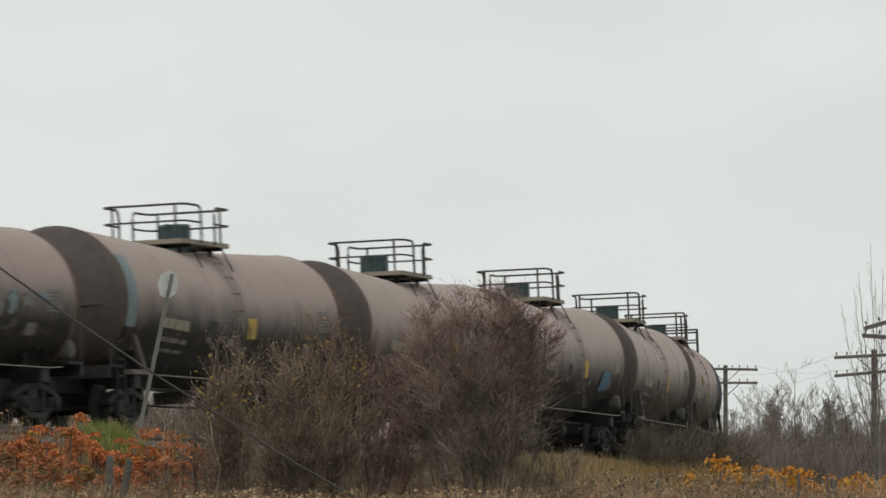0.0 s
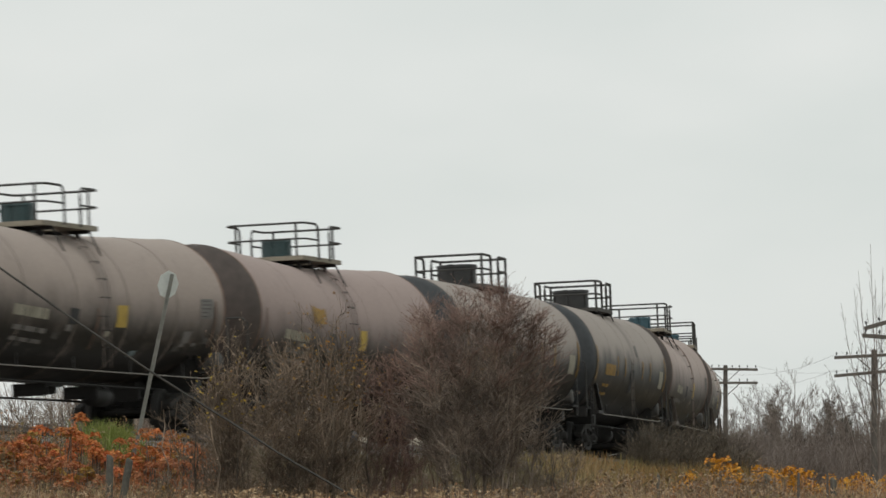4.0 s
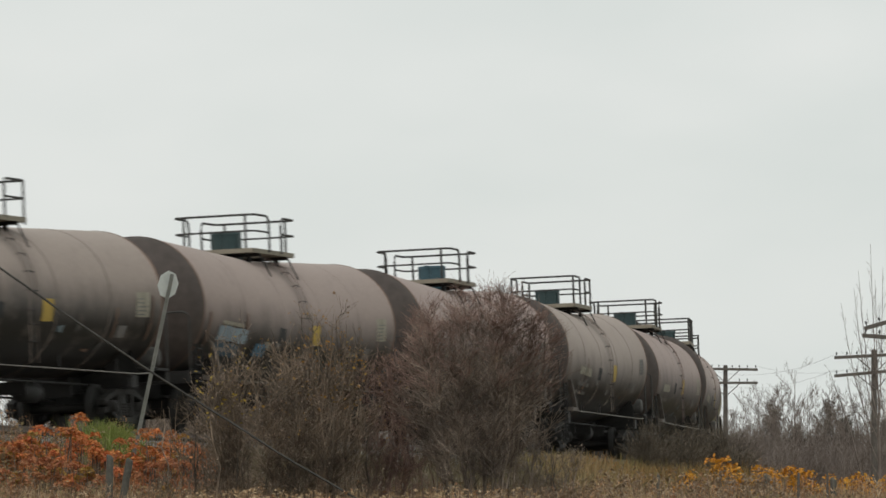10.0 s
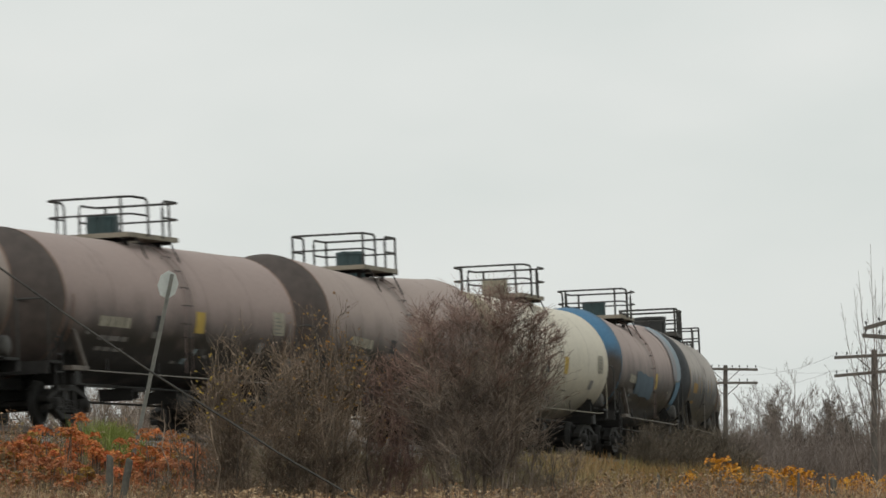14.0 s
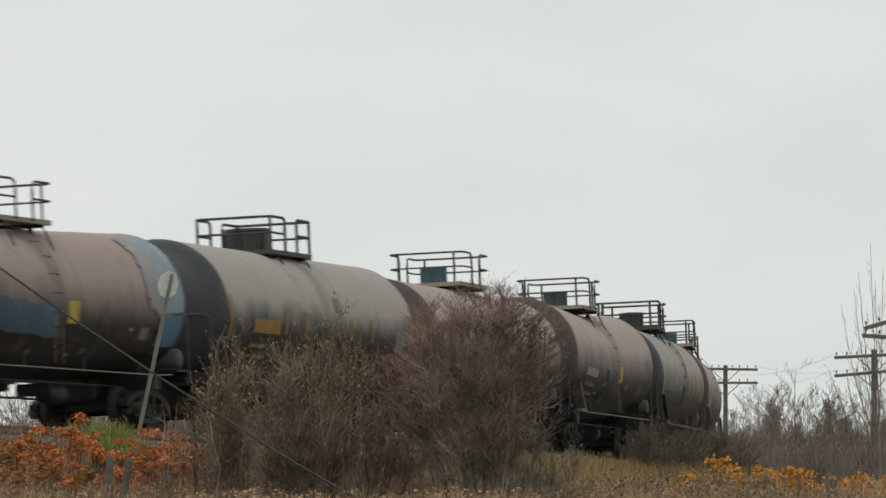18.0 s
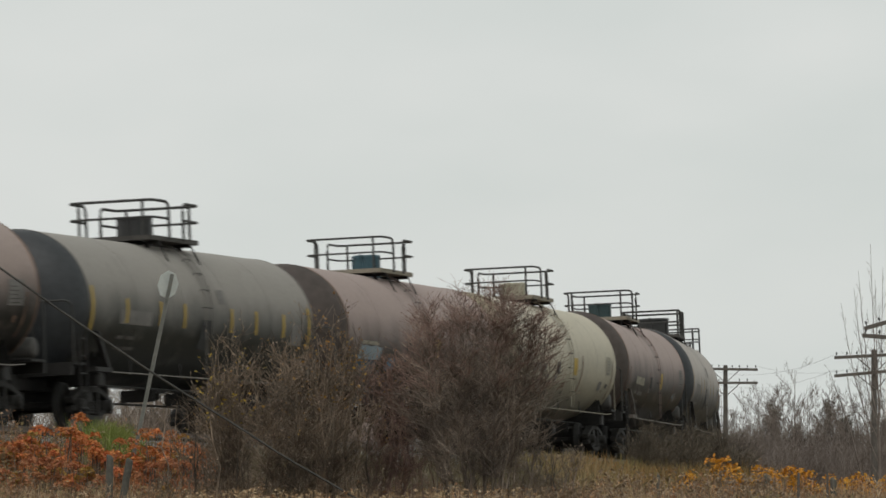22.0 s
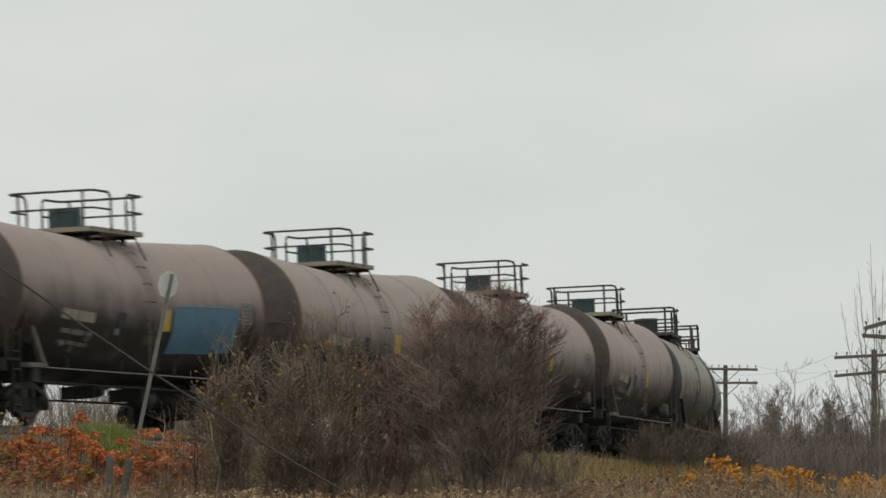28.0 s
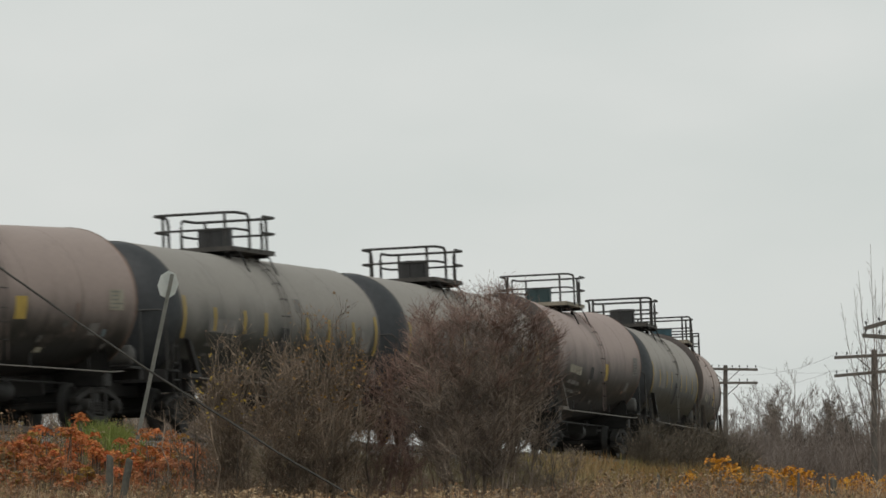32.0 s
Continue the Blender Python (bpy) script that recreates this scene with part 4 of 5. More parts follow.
def leaf(g, p, size, rnd):
    a = Vector((rnd.uniform(-1, 1), rnd.uniform(-1, 1), rnd.uniform(-0.5, 0.5))).normalized()
    b = a.cross(Vector((rnd.uniform(-1, 1), rnd.uniform(-1, 1), rnd.uniform(-1, 1)))).normalized()
    g.add([p - a * size, p + b * size * 0.45, p + a * size, p - b * size * 0.45 + Vector((0, 0, size * 0.2))], [(0, 1, 2, 3)])


def bush(x, y, height, half, stems, seed, bark, label, catkins):
    """Many arching stems out of a wide foot, forked twice, under a domed outline."""
    rnd = random.Random(seed)
    root = new("bush")
    root.location = (x, y, ground_z(x, y))
    tagged(root, label, "bush", "bare bushes along the railway bank")
    big, tips = Geo(), []
    for k in range(stems):
        a = rnd.uniform(0, 2 * math.pi)
        reach = rnd.random() ** 0.6
        fall = math.sqrt(max(0.0, 1 - 0.55 * reach * reach))
        top = Vector((math.cos(a) * half * reach * 0.86, math.sin(a) * half * reach * 0.86, height * fall * rnd.uniform(0.62, 0.96)))
        b = Vector((top.x * 0.5 * rnd.uniform(0.5, 1.2), top.y * 0.5, -0.05))
        branchy(big, rnd, b, top - b, (top - b).length, 0.012 * rnd.uniform(0.6, 1.2), 2, 0.72, 4, 0.0, 9, 0.25, (6, 7), 0.12, tips, 0.24, 0.2)
    part("crown", big.mesh("crown", bark), root)
    g = Geo()
    for k in range(catkins):
        leaf(g, tips[rnd.randrange(len(tips))][0], 0.020 * rnd.uniform(0.6, 1.3), rnd)
    tagged(part("catkin", g.mesh("catkin", "bud"), root, "purplish brown withered catkins"), kind="stuff")
    return root


def blades(g, rnd, x, y, h, n, spread, width, lean=0.35):
    for k in range(n):
        bx, by = x + rnd.gauss(0, spread), y + rnd.gauss(0, spread)
        z = ground_z(bx, by) - 0.03
        hh = h * rnd.uniform(0.55, 1.15)
        a = rnd.uniform(0, 6.283)
        l = lean * hh * rnd.random()
        dx, dy = math.cos(a) * l, math.sin(a) * l
        w = width * rnd.uniform(0.6, 1.3)
        s = rnd.uniform(-0.7, 0.7)
        ox, oy = w * math.cos(s), w * math.sin(s)
        g.add([(bx - ox, by - oy, z), (bx + ox, by + oy, z), (bx + dx * 0.35 + ox * 0.8, by + dy * 0.35 + oy * 0.8, z + hh * 0.6), (bx + dx * 0.35 - ox * 0.8, by + dy * 0.35 - oy * 0.8, z + hh * 0.6), (bx + dx, by + dy, z + hh)],
              [(0, 1, 2, 3), (3, 2, 4)])


def across(d, u):
    """x at depth d for a place u between -1 and 1 over the width of the field."""
    return u * d * 0.0665


def place_by(s, q):
    p = on_track(s, q)
    return p.x, p.y


def build_grass():
    rnd = random.Random(11)
    g = Geo()
    for k in range(3000):
        d = rnd.uniform(84, 124)
        x = across(d, rnd.uniform(-1, 1))
        blades(g, rnd, x, d, rnd.uniform(0.34, 0.60) * (0.55 + 0.45 * smooth(95, 112, d)) * (0.85 + 1.1 * noise.noise((x * 1.4, d * 0.4, 7.0))), 9, 0.09, 0.006)
    solid("dry_grass", g, "dry_grass", "dense dry tan grass over the field", "grass", kind="stuff")
    g = Geo()
    for k in range(2600):
        x, y = place_by(rnd.uniform(30, 112), rnd.uniform(2.7, 11))
        blades(g, rnd, x, y, rnd.uniform(0.4, 0.75), 9, 0.14, 0.009)
    solid("olive_grass", g, "olive_grass", "olive and ochre grass on the railway bank", "grass", kind="stuff")
    g = Geo()
    for k in range(2600):
        q = 2.75 + 7 * rnd.random() ** 1.5
        x, y = place_by(rnd.uniform(-22, 60), q)
        blades(g, rnd, x, y, rnd.uniform(0.35, 0.62), 9, 0.13, 0.008)
    solid("bank_grass", g, "bank_grass", "grey brown withered grass on the railway bank", "grass", kind="stuff")
    g = Geo()
    for k in range(520):
        blades(g, rnd, 3.5 + rnd.gauss(0, 0.65), 168 + rnd.gauss(0, 4.0), rnd.uniform(0.38, 0.68), 9, 0.14, 0.012, 0.6)
    rust = Geo()
    for k in range(1100):
        x, y = place_by(rnd.uniform(33, 74), rnd.uniform(3.4, 6.0))
        blades(rust, rnd, x, y, rnd.uniform(0.35, 0.78) * (0.9 + 0.7 * noise.noise((x * 0.9, y * 0.3, 2.0))), 9, 0.13, 0.010, 0.5)
    solid("rust_grass", rust, "rust_grass", "rust brown and ochre grass on the railway bank", "grass", kind="stuff")
    solid("ochre_grass", g, "ochre_grass", "tall ochre and yellow green grass clump", "grass", kind="stuff")
    g = Geo()
    for k in range(150):
        blades(g, rnd, -6.3 + rnd.gauss(0, 0.2), 130.8 + rnd.gauss(0, 0.4), 0.92, 14, 0.07, 0.009, 0.6)
    solid("green_grass", g, "green_grass", "tuft of fresh green grass by the sign", "grass", kind="stuff")
    g = Geo()
    for k in range(2200):
        d = rnd.uniform(98, 134)
        x = across(d, rnd.uniform(-1, 1))
        if off_track(x, d) > 2.6:
            blades(g, rnd, x, d, rnd.uniform(0.5, 1.0), 3, 0.12, 0.005, 0.25)
    solid("weeds", g, "weed", "brown dead weed stems among the grass", "weeds", kind="stuff")


def shorter(x, d):
    """Growth stays low on the trodden strip before the bushes."""
    return 1.0 - 0.26 * smooth(-4.8, -4.2, x) * (1 - smooth(1.6, 2.6, x)) * (1 - smooth(107.5, 109.5, d))


def build_weeds():
    rnd = random.Random(19)
    for name, mat, label, n, area in (("pale_weeds", "fluff", "pale fluffy seed heads of dead weeds", 420, (96, 118, 0.05, 0.75)), ("rust_weeds", "under_brown", "rust brown leafy weeds in the grass", 260, (98, 128, -0.6, 1.0)), ("tan_weeds", "dry_grass", "tan leafy weeds round the feet of the bushes", 500, (102, 106.8, -0.58, 0.22))):
        g = Geo()
        for k in range(n):
            d = rnd.uniform(area[0], area[1])
            x = across(d, rnd.uniform(area[2], area[3]))
            z = ground_z(x, d)
            h = rnd.uniform(0.55, 1.0) * shorter(x, d)
            top = Vector((x + rnd.uniform(-0.1, 0.1), d, z + h))
            g.tube([(x, d, z - 0.03), top], 0.005, 3, 0.003, cap=False)
            for j in range(16):
                leaf(g, top + Vector((rnd.gauss(0, 0.05), rnd.gauss(0, 0.05), rnd.uniform(-0.35, 0.03))), 0.032 * rnd.uniform(0.5, 1.3), rnd)
        solid(name, g, mat, label, "weeds", kind="stuff")


def build_tufts():
    """Rounded tufts of weeds, each of one colour, with gaps between them."""
    rnd = random.Random(53)
    g = Geo()
    for k in range(560):
        d = rnd.uniform(97, 122)
        x = across(d, rnd.uniform(-1, 1))
        z, r = ground_z(x, d), rnd.uniform(0.12, 0.30)
        h = rnd.uniform(0.35, 0.85) * shorter(x, d)
        verts, faces = [], []
        for j in range(70):
            a, t = rnd.uniform(0, 6.283), rnd.random() ** 0.5
            c = Vector((x + math.cos(a) * r * t, d + math.sin(a) * r * t, z + h * (1 - 0.55 * t * t) * rnd.uniform(0.6, 1.05)))
            w = Vector((rnd.uniform(-0.6, 0.6), rnd.uniform(-0.6, 0.6), rnd.uniform(0.3, 1.4))).normalized() * rnd.uniform(0.035, 0.085)
            u = w.cross(Vector((rnd.uniform(-1, 1), rnd.uniform(-1, 1), 0.2))).normalized() * 0.008
            i = len(verts)
            verts += [Vector((x, d, z)), c - w - u, c - w + u, c + w]
            faces += [(i + 1, i + 2, i + 3)]
        g.add(verts, faces)
    solid("weed_tufts", g, "tuft", "rounded tufts of withered weeds in the field", "weeds", kind="stuff")


def build_undergrowth():
    """Low tangle of withered leaves and stalks, patch by patch."""
    rnd = random.Random(29)
    for name, mat, label, n in (("brown_undergrowth", "under_brown", "withered brown undergrowth among the grass", 2300), ("olive_undergrowth", "under_olive", "faded olive undergrowth on the bank foot", 1300)):
        g = Geo()
        made = 0
        while made < n:
            d = rnd.uniform(87, 134)
            x = across(d, rnd.uniform(-1, 1))
            if off_track(x, d) < 3.2 or noise.noise((x * 0.7, d * 0.25, 4.0 if mat == "under_brown" else 31.0)) < -0.12:
                continue
            made += 1
            z, h = ground_z(x, d), rnd.uniform(0.40, 1.0) * (0.45 + 0.55 * smooth(90, 112, d)) * shorter(x, d)
            for j in range(3):
                t = Vector((x + rnd.gauss(0, 0.14), d + rnd.gauss(0, 0.14), z + h * rnd.uniform(0.7, 1.0)))
                g.tube([(x, d, z - 0.03), t], 0.005, 3, 0.003, cap=False)
                for i in range(11):
                    f = rnd.uniform(0.45, 1.05)
                    c = Vector((x, d, z)).lerp(t, f)
                    leaf(g, c + Vector((rnd.gauss(0, 0.045), rnd.gauss(0, 0.045), rnd.gauss(0, 0.04))), 0.030 * rnd.uniform(0.5, 1.4), rnd)
        solid(name, g, mat, label, "undergrowth", kind="stuff")


build_grass()
build_weeds()
build_undergrowth()
build_tufts()

def bent_run(rnd, a, b, n, wob):
    """A crooked run of n steps from a to b."""
    pts = [a.copy()]
    for k in range(1, n):
        f = k / n
        w = wob * math.sin(math.pi * f) + wob * 0.3
        pts.append(a.lerp(b, f) + Vector((rnd.uniform(-1, 1), rnd.uniform(-1, 1), rnd.uniform(-0.5, 0.5))) * w)
    pts.append(b.copy())
    return pts


def thicket(x, y, height, half, seed, label, bark, tip_bark, stems=26, limbs=420, twigs=9000, low=0.35, erect=0.9, foot=0.45, ragged=0.0, leaf_n=0, leaf_mat="rust_leaf", leaf_side=0.0, catkins=3000, belly=0.5, suckers=2):
    """A bush in three orders: stems from a shared foot, limbs on the stems, fine twigs on the limbs, all within a crown.
    low: where the crown begins, as a share of the height; erect: how steeply the twigs rise; ragged: shoots that overtop the crown."""
    rnd = random.Random(seed)
    root = new("bush")
    root.location = (x, y, ground_z(x, y))
    tagged(root, label, "bush", "bare bushes along the railway bank")
    zc = height * (low + (1 - low) * belly)

    def inside(p):
        hz = (height - zc) if p.z > zc else (zc - height * low * 0.8)
        return math.sqrt((p.x * p.x + p.y * p.y) / (half * half) + ((p.z - zc) / hz) ** 2)

    wood, fine = Geo(), Geo()
    stem_runs, limb_runs, tips = [], [], []
    for k in range(stems):
        a, q = rnd.uniform(0, 6.283), math.sqrt(rnd.random())
        over = 1 + ragged * rnd.uniform(-0.8, 1.0)
        top = Vector((math.cos(a) * half * q * 0.8, math.sin(a) * half * q * 0.8, 0))
        top.z = zc + (height - zc) * math.sqrt(max(0.05, 1 - 0.75 * q * q)) * 0.86 * over
        b = Vector((top.x * foot * rnd.uniform(0.6, 1.3), top.y * foot, -0.08))
        pts = bent_run(rnd, b, top, 7, 0.07)
        r = rnd.uniform(0.010, 0.021)
        wood.tube(pts, r, 5, r * 0.3, cap=False)
        stem_runs += [(p, q, (top - b).normalized()) for p, q in zip(pts, pts[1:]) if q.z > height * low * 0.75]
        # a few suckers and side shoots low on the stem
        for j in range(suckers):
            p = pts[rnd.randrange(1, 4)]
            e = p + Vector((rnd.uniform(-0.35, 0.35), rnd.uniform(-0.3, 0.3), rnd.uniform(0.15, 0.6)))
            wood.tube(bent_run(rnd, p, e, 3, 0.03), 0.006, 3, 0.003, cap=False)
    for k in range(limbs):
        p, q, d = stem_runs[rnd.randrange(len(stem_runs))]
        p = p.lerp(q, rnd.random())
        out = Vector((p.x, p.y, 0)) * (0.7 / half)
        w = (d * 0.5 + out + Vector((rnd.gauss(0, 0.5), rnd.gauss(0, 0.5), erect * rnd.uniform(0.2, 1.1)))).normalized()
        n = rnd.uniform(0.3, 0.85) * (0.55 + 0.25 * height / 3.5)
        e = p + w * n
        while inside(e) > 1.0 + ragged * 0.5 and n > 0.12:
            n *= 0.75
            e = p + w * n
        pts = bent_run(rnd, p, e, 4, 0.045)
        wood.tube(pts, 0.0075, 3, 0.0035, cap=False)
        limb_runs += [(p, q, w) for p, q in zip(pts, pts[1:])]
    for k in range(twigs):
        p, q, d = limb_runs[rnd.randrange(len(limb_runs))]
        p = p.lerp(q, rnd.random())
        w = (d * 0.5 + Vector((rnd.gauss(0, 0.62), rnd.gauss(0, 0.62), erect * rnd.uniform(-0.1, 1.2)))).normalized()
        n = rnd.uniform(0.14, 0.46)
        if inside(p + w * n) > 1.0 + (0.10 + ragged) * abs(rnd.gauss(0, 1)):
            n *= 0.45
        e = p + w * n
        f = inside(e)
        g = fine if f > rnd.uniform(0.62, 1.0) and e.z > zc else wood
        g.tube(bent_run(rnd, p, e, 2, 0.025), 0.0031, 3, 0.0019, cap=False)
        tips.append(e)
    part("crown", wood.mesh("crown", bark), root)
    tagged(part("young_wood", fine.mesh("young_wood", tip_bark), root, "fine young twigs of the crown"), kind="stuff")
    if leaf_n:
        g = Geo()
        pool = [t for t in tips if t.z > height * 0.52 and (t.x * leaf_side >= -0.1 * half)]
        seeds = [pool[rnd.randrange(len(pool))] for k in range(26)]
        for k in range(leaf_n):
            c = seeds[rnd.randrange(len(seeds))]
            p = min((pool[rnd.randrange(len(pool))] for j in range(7)), key=lambda t: (t - c).length)
            leaf(g, p + Vector((rnd.uniform(-1, 1), rnd.uniform(-1, 1), rnd.uniform(-1, 1))) * 0.03, 0.027 * rnd.uniform(0.6, 1.3), rnd)
        tagged(part("leaf", g.mesh("leaf", leaf_mat), root, "sparse withered leaves"), kind="stuff")
    g = Geo()
    for k in range(catkins):
        leaf(g, tips[rnd.randrange(len(tips))], 0.018 * rnd.uniform(0.6, 1.3), rnd)
    tagged(part("catkin", g.mesh("catkin", "bud"), root, "purplish brown withered catkins"), kind="stuff")
    return root


thicket(0.60, 108.5, 4.0, 1.50, 8, "dense domed bare bush with clear lower stems", "bark_dark", "bark_red", 26, 820, 13200, 0.33, 0.34, 0.55, 0.05, catkins=3000, belly=0.40, suckers=1)
thicket(-2.35, 108.6, 2.98, 1.62, 33, "broad bare brown bush of tangled twigs", "bark", "bark", 34, 560, 8600, 0.05, 0.45, 0.75, 0.10, 150, catkins=5200, belly=0.30)
thicket(-1.90, 108.2, 3.66, 0.85, 61, "tall ragged bare bush with orange and yellow leaves", "bark", "bark", 13, 120, 1500, 0.20, 0.85, 0.6, 0.26, 380, catkins=1500, belly=0.30)
thicket(-3.25, 108.0, 3.30, 0.72, 5, "bare brown bush with yellow leaves at its top", "bark", "bark", 11, 90, 1100, 0.20, 0.85, 0.6, 0.26, 190, "yellow_leaf", catkins=1000, belly=0.30)
thicket(-0.85, 109.6, 2.85, 0.95, 21, "thin reddish bare bush between two taller ones", "bark_red", "bark_red", 17, 190, 2600, 0.10, 0.45, 0.75, 0.16, 90, catkins=1200, belly=0.3)
thicket(-3.95, 109.6, 2.25, 0.85, 34, "low bare brown bush by the sign", "bark", "bark", 13, 90, 850, 0.15, 0.5, 0.6, 0.25, 30, catkins=200)
thicket(1.75, 111.0, 1.6, 0.62, 35, "low bare bush beside a taller one", "bark_dark", "bark_dark", 11, 60, 600, 0.15, 0.5, 0.6, 0.25, catkins=120)
for along, out, h, w, k in ((48.5, 3.2, 1.55, 0.62, 42), (52, 3.1, 1.75, 0.7, 43), (55.5, 3.3, 1.6, 0.7, 44), (59, 3.1, 1.85, 0.72, 45), (62.5, 3.3, 1.65, 0.7, 46), (66, 3.1, 1.9, 0.75, 47), (69.5, 3.3, 1.6, 0.7, 48)):
    bx, by = place_by(along, out)
    bush(bx, by, h, w, 60, k, "bark_shade", "small wiry dark bush beside the track", 300)



def sumac(x, y, height, half, n_stems, seed, dull):
    """Bent bare stems, each with a rounded tuft of drooping leaflets at its tip."""
    rnd = random.Random(seed)
    root = new("sumac")
    root.location = (x, y, ground_z(x, y))
    tagged(root, "orange red sumac shrub in dry grass", "shrub", "sumac clumps")
    st, tufts = Geo(), {"sumac": Geo(), "sumac_dull": Geo(), "sumac_olive": Geo()}
    for k in range(n_stems):
        a, rr = rnd.uniform(0, 6.283), math.sqrt(rnd.random())
        top = Vector((math.cos(a) * half * rr, math.sin(a) * half * rr, height * (1 - 0.42 * rnd.random() ** 1.2)))
        b = Vector((top.x * 0.5, top.y * 0.5, -0.05))
        st.tube([b, b.lerp(top, 0.5) + Vector((rnd.uniform(-0.07, 0.07), 0, 0)), top], 0.013, 4, 0.006, cap=False)
        low = 1 - top.z / height
        pick = rnd.random() + low * 0.55
        mat = "sumac_dull" if pick < dull or pick > 0.98 else "sumac_olive" if pick < dull + 0.13 else "sumac"
        # a spray of drooping fronds, each a row of leaflets
        r0 = rnd.uniform(0.12, 0.21)
        fronds = rnd.randrange(7, 11)
        for f in range(fronds):
            w = 6.283 * (f + rnd.random()) / fronds
            reach, rise = r0 * rnd.uniform(0.7, 1.2), rnd.uniform(0.15, 0.75)
            for j in range(11):
                u = (j + 1) / 11
                c = top + Vector((math.cos(w) * reach * u, math.sin(w) * reach * u, reach * (rise * u - 0.95 * u * u)))
                leaf(tufts[mat], c + Vector((rnd.gauss(0, 0.014), rnd.gauss(0, 0.014), rnd.gauss(0, 0.012) - 0.012)), 0.042 * rnd.uniform(0.7, 1.25) * (1.15 - 0.5 * u), rnd)
    tagged(part("stem", st.mesh("stem", "bark"), root), kind="stuff")
    for mat, label in (("sumac", ""), ("sumac_dull", "dull salmon brown leaves"), ("sumac_olive", "turning olive yellow leaves")):
        if tufts[mat].v:
            tagged(part("leaf", tufts[mat].mesh("leaf", mat), root, label), kind="stuff")


def leaf_shrub(name, x, y, height, half, n_stems, mat, seed, label, per=34, size=0.06, low=0.45, spread=0.13):
    """Thin stems that carry clusters of leaflets in flat tiers."""
    rnd = random.Random(seed)
    root = new(name)
    root.location = (x, y, ground_z(x, y))
    tagged(root, label, "shrub", name.replace("_", " ") + " clumps")
    st, lv = Geo(), Geo()
    for k in range(n_stems):
        a, rr = rnd.uniform(0, 6.283), math.sqrt(rnd.random())
        top = Vector((math.cos(a) * half * rr, math.sin(a) * half * rr, height * rnd.uniform(low, 1.0)))
        b = Vector((top.x * 0.6, top.y * 0.6, -0.05))
        st.tube([b, b.lerp(top, 0.5) + Vector((rnd.uniform(-0.05, 0.05), 0, 0)), top], 0.012, 4, 0.005, cap=False)
        for j in range(per):
            # leaflets droop in an arc from the tip of the stem
            w = rnd.uniform(0, 6.283)
            r = spread * rnd.random() * 1.7
            c = top + Vector((math.cos(w) * r, math.sin(w) * r, rnd.gauss(0, 0.03) - r * r * 1.6))
            leaf(lv, c, size * rnd.uniform(0.5, 1.2), rnd)
    tagged(part("stem", st.mesh("stem", "bark"), root), kind="stuff")
    tagged(part("leaf", lv.mesh("leaf", mat), root), kind="stuff")
    return root


rs = random.Random(3)
for x, top, w, n in ((-8.15, 3.40, 0.30, 11), (-7.75, 3.35, 0.30, 9), (-7.35, 3.62, 0.34, 15), (-7.0, 3.62, 0.32, 13), (-6.62, 3.95, 0.13, 5), (-6.5, 3.50, 0.34, 13), (-6.1, 3.42, 0.3, 13), (-5.75, 3.22, 0.3, 13),
                     (-5.45, 3.40, 0.3, 13), (-5.15, 3.58, 0.3, 15), (-4.8, 3.55, 0.3, 14), (-4.5, 3.32, 0.28, 11), (-4.15, 3.18, 0.28, 9), (-8.0, 3.32, 0.3, 12), (-7.5, 3.36, 0.3, 12), (-7.1, 3.3, 0.3, 12), (-6.75, 3.34, 0.3, 12), (-6.3, 3.25, 0.3, 11), (-5.4, 3.15, 0.3, 11), (-5.0, 3.25, 0.3, 12), (-4.65, 3.2, 0.3, 11), (-7.9, 3.05, 0.4, 14), (-7.2, 3.05, 0.4, 14), (-6.6, 3.0, 0.4, 14), (-5.9, 2.95, 0.4, 13), (-5.2, 3.0, 0.4, 13), (-4.5, 2.95, 0.4, 11)):
    y = 124.0 + rs.uniform(-1.5, 1.5) - (3.0 if top < 3.1 else 0.0)
    sumac(x * y / 124.0, y, top - ground_z(x, y), w, int(0.8 * n) + (3 if top < 3.4 else 0), rs.randrange(9999), 0.75 if top < 3.1 else 0.35 if top < 3.4 else 0.12)
for k in range(46):
    u = (k / 45) ** 0.8
    x = 4.75 + 4.0 * u + rs.uniform(-0.1, 0.1)
    h = (1.42 - 0.40 * u) * rs.choice((0.6, 0.72, 0.84, 0.94, 1.06))
    leaf_shrub("golden_shrub", x, 130.0 + rs.uniform(-2.5, 2.0), h, rs.uniform(0.12, 0.26), 10, "gold", rs.randrange(9999), "low golden yellow shrub in dry grass", 26, 0.045, 0.62, 0.10)


# ---- fence, sign, cable ----
def fence_post(x, y, h, r, lean, label, mat="post_wood"):
    rnd = random.Random(int(x * 100))
    g = Geo()
    z = ground_z(x, y)
    prof = [(-0.2, r), (h * 0.3, r * 0.97), (h * 0.7, r * 0.93), (h - 0.03, r * 0.88), (h, r * 0.75), (h + 0.01, 0.004)]
    g.lathe(prof, 9, "z")
    g.v = [Vector((v.x + lean * v.z + 0.008 * noise.noise(v * 4), v.y + 0.01 * noise.noise(v * 5), v.z - (0.5 * v.x + 0.3 * abs(v.y) if v.z > h * 0.85 else 0))) for v in g.v]
    ob = solid("fence_post", g, mat, label, "fence post", "posts of the old fence")
    ob.location = (x, y, z)
    return ob


fence_post(-5.12, 105.0, 1.22, 0.062, 0.02, "old grey wooden fence post in sumac")
fence_post(-4.94, 104.0, 1.14, 0.062, 0.17, "thick grey wooden fence post leaning over")
fence_post(4.95, 105.0, 0.95, 0.060, 0.0, "short grey wooden fence post in grass")
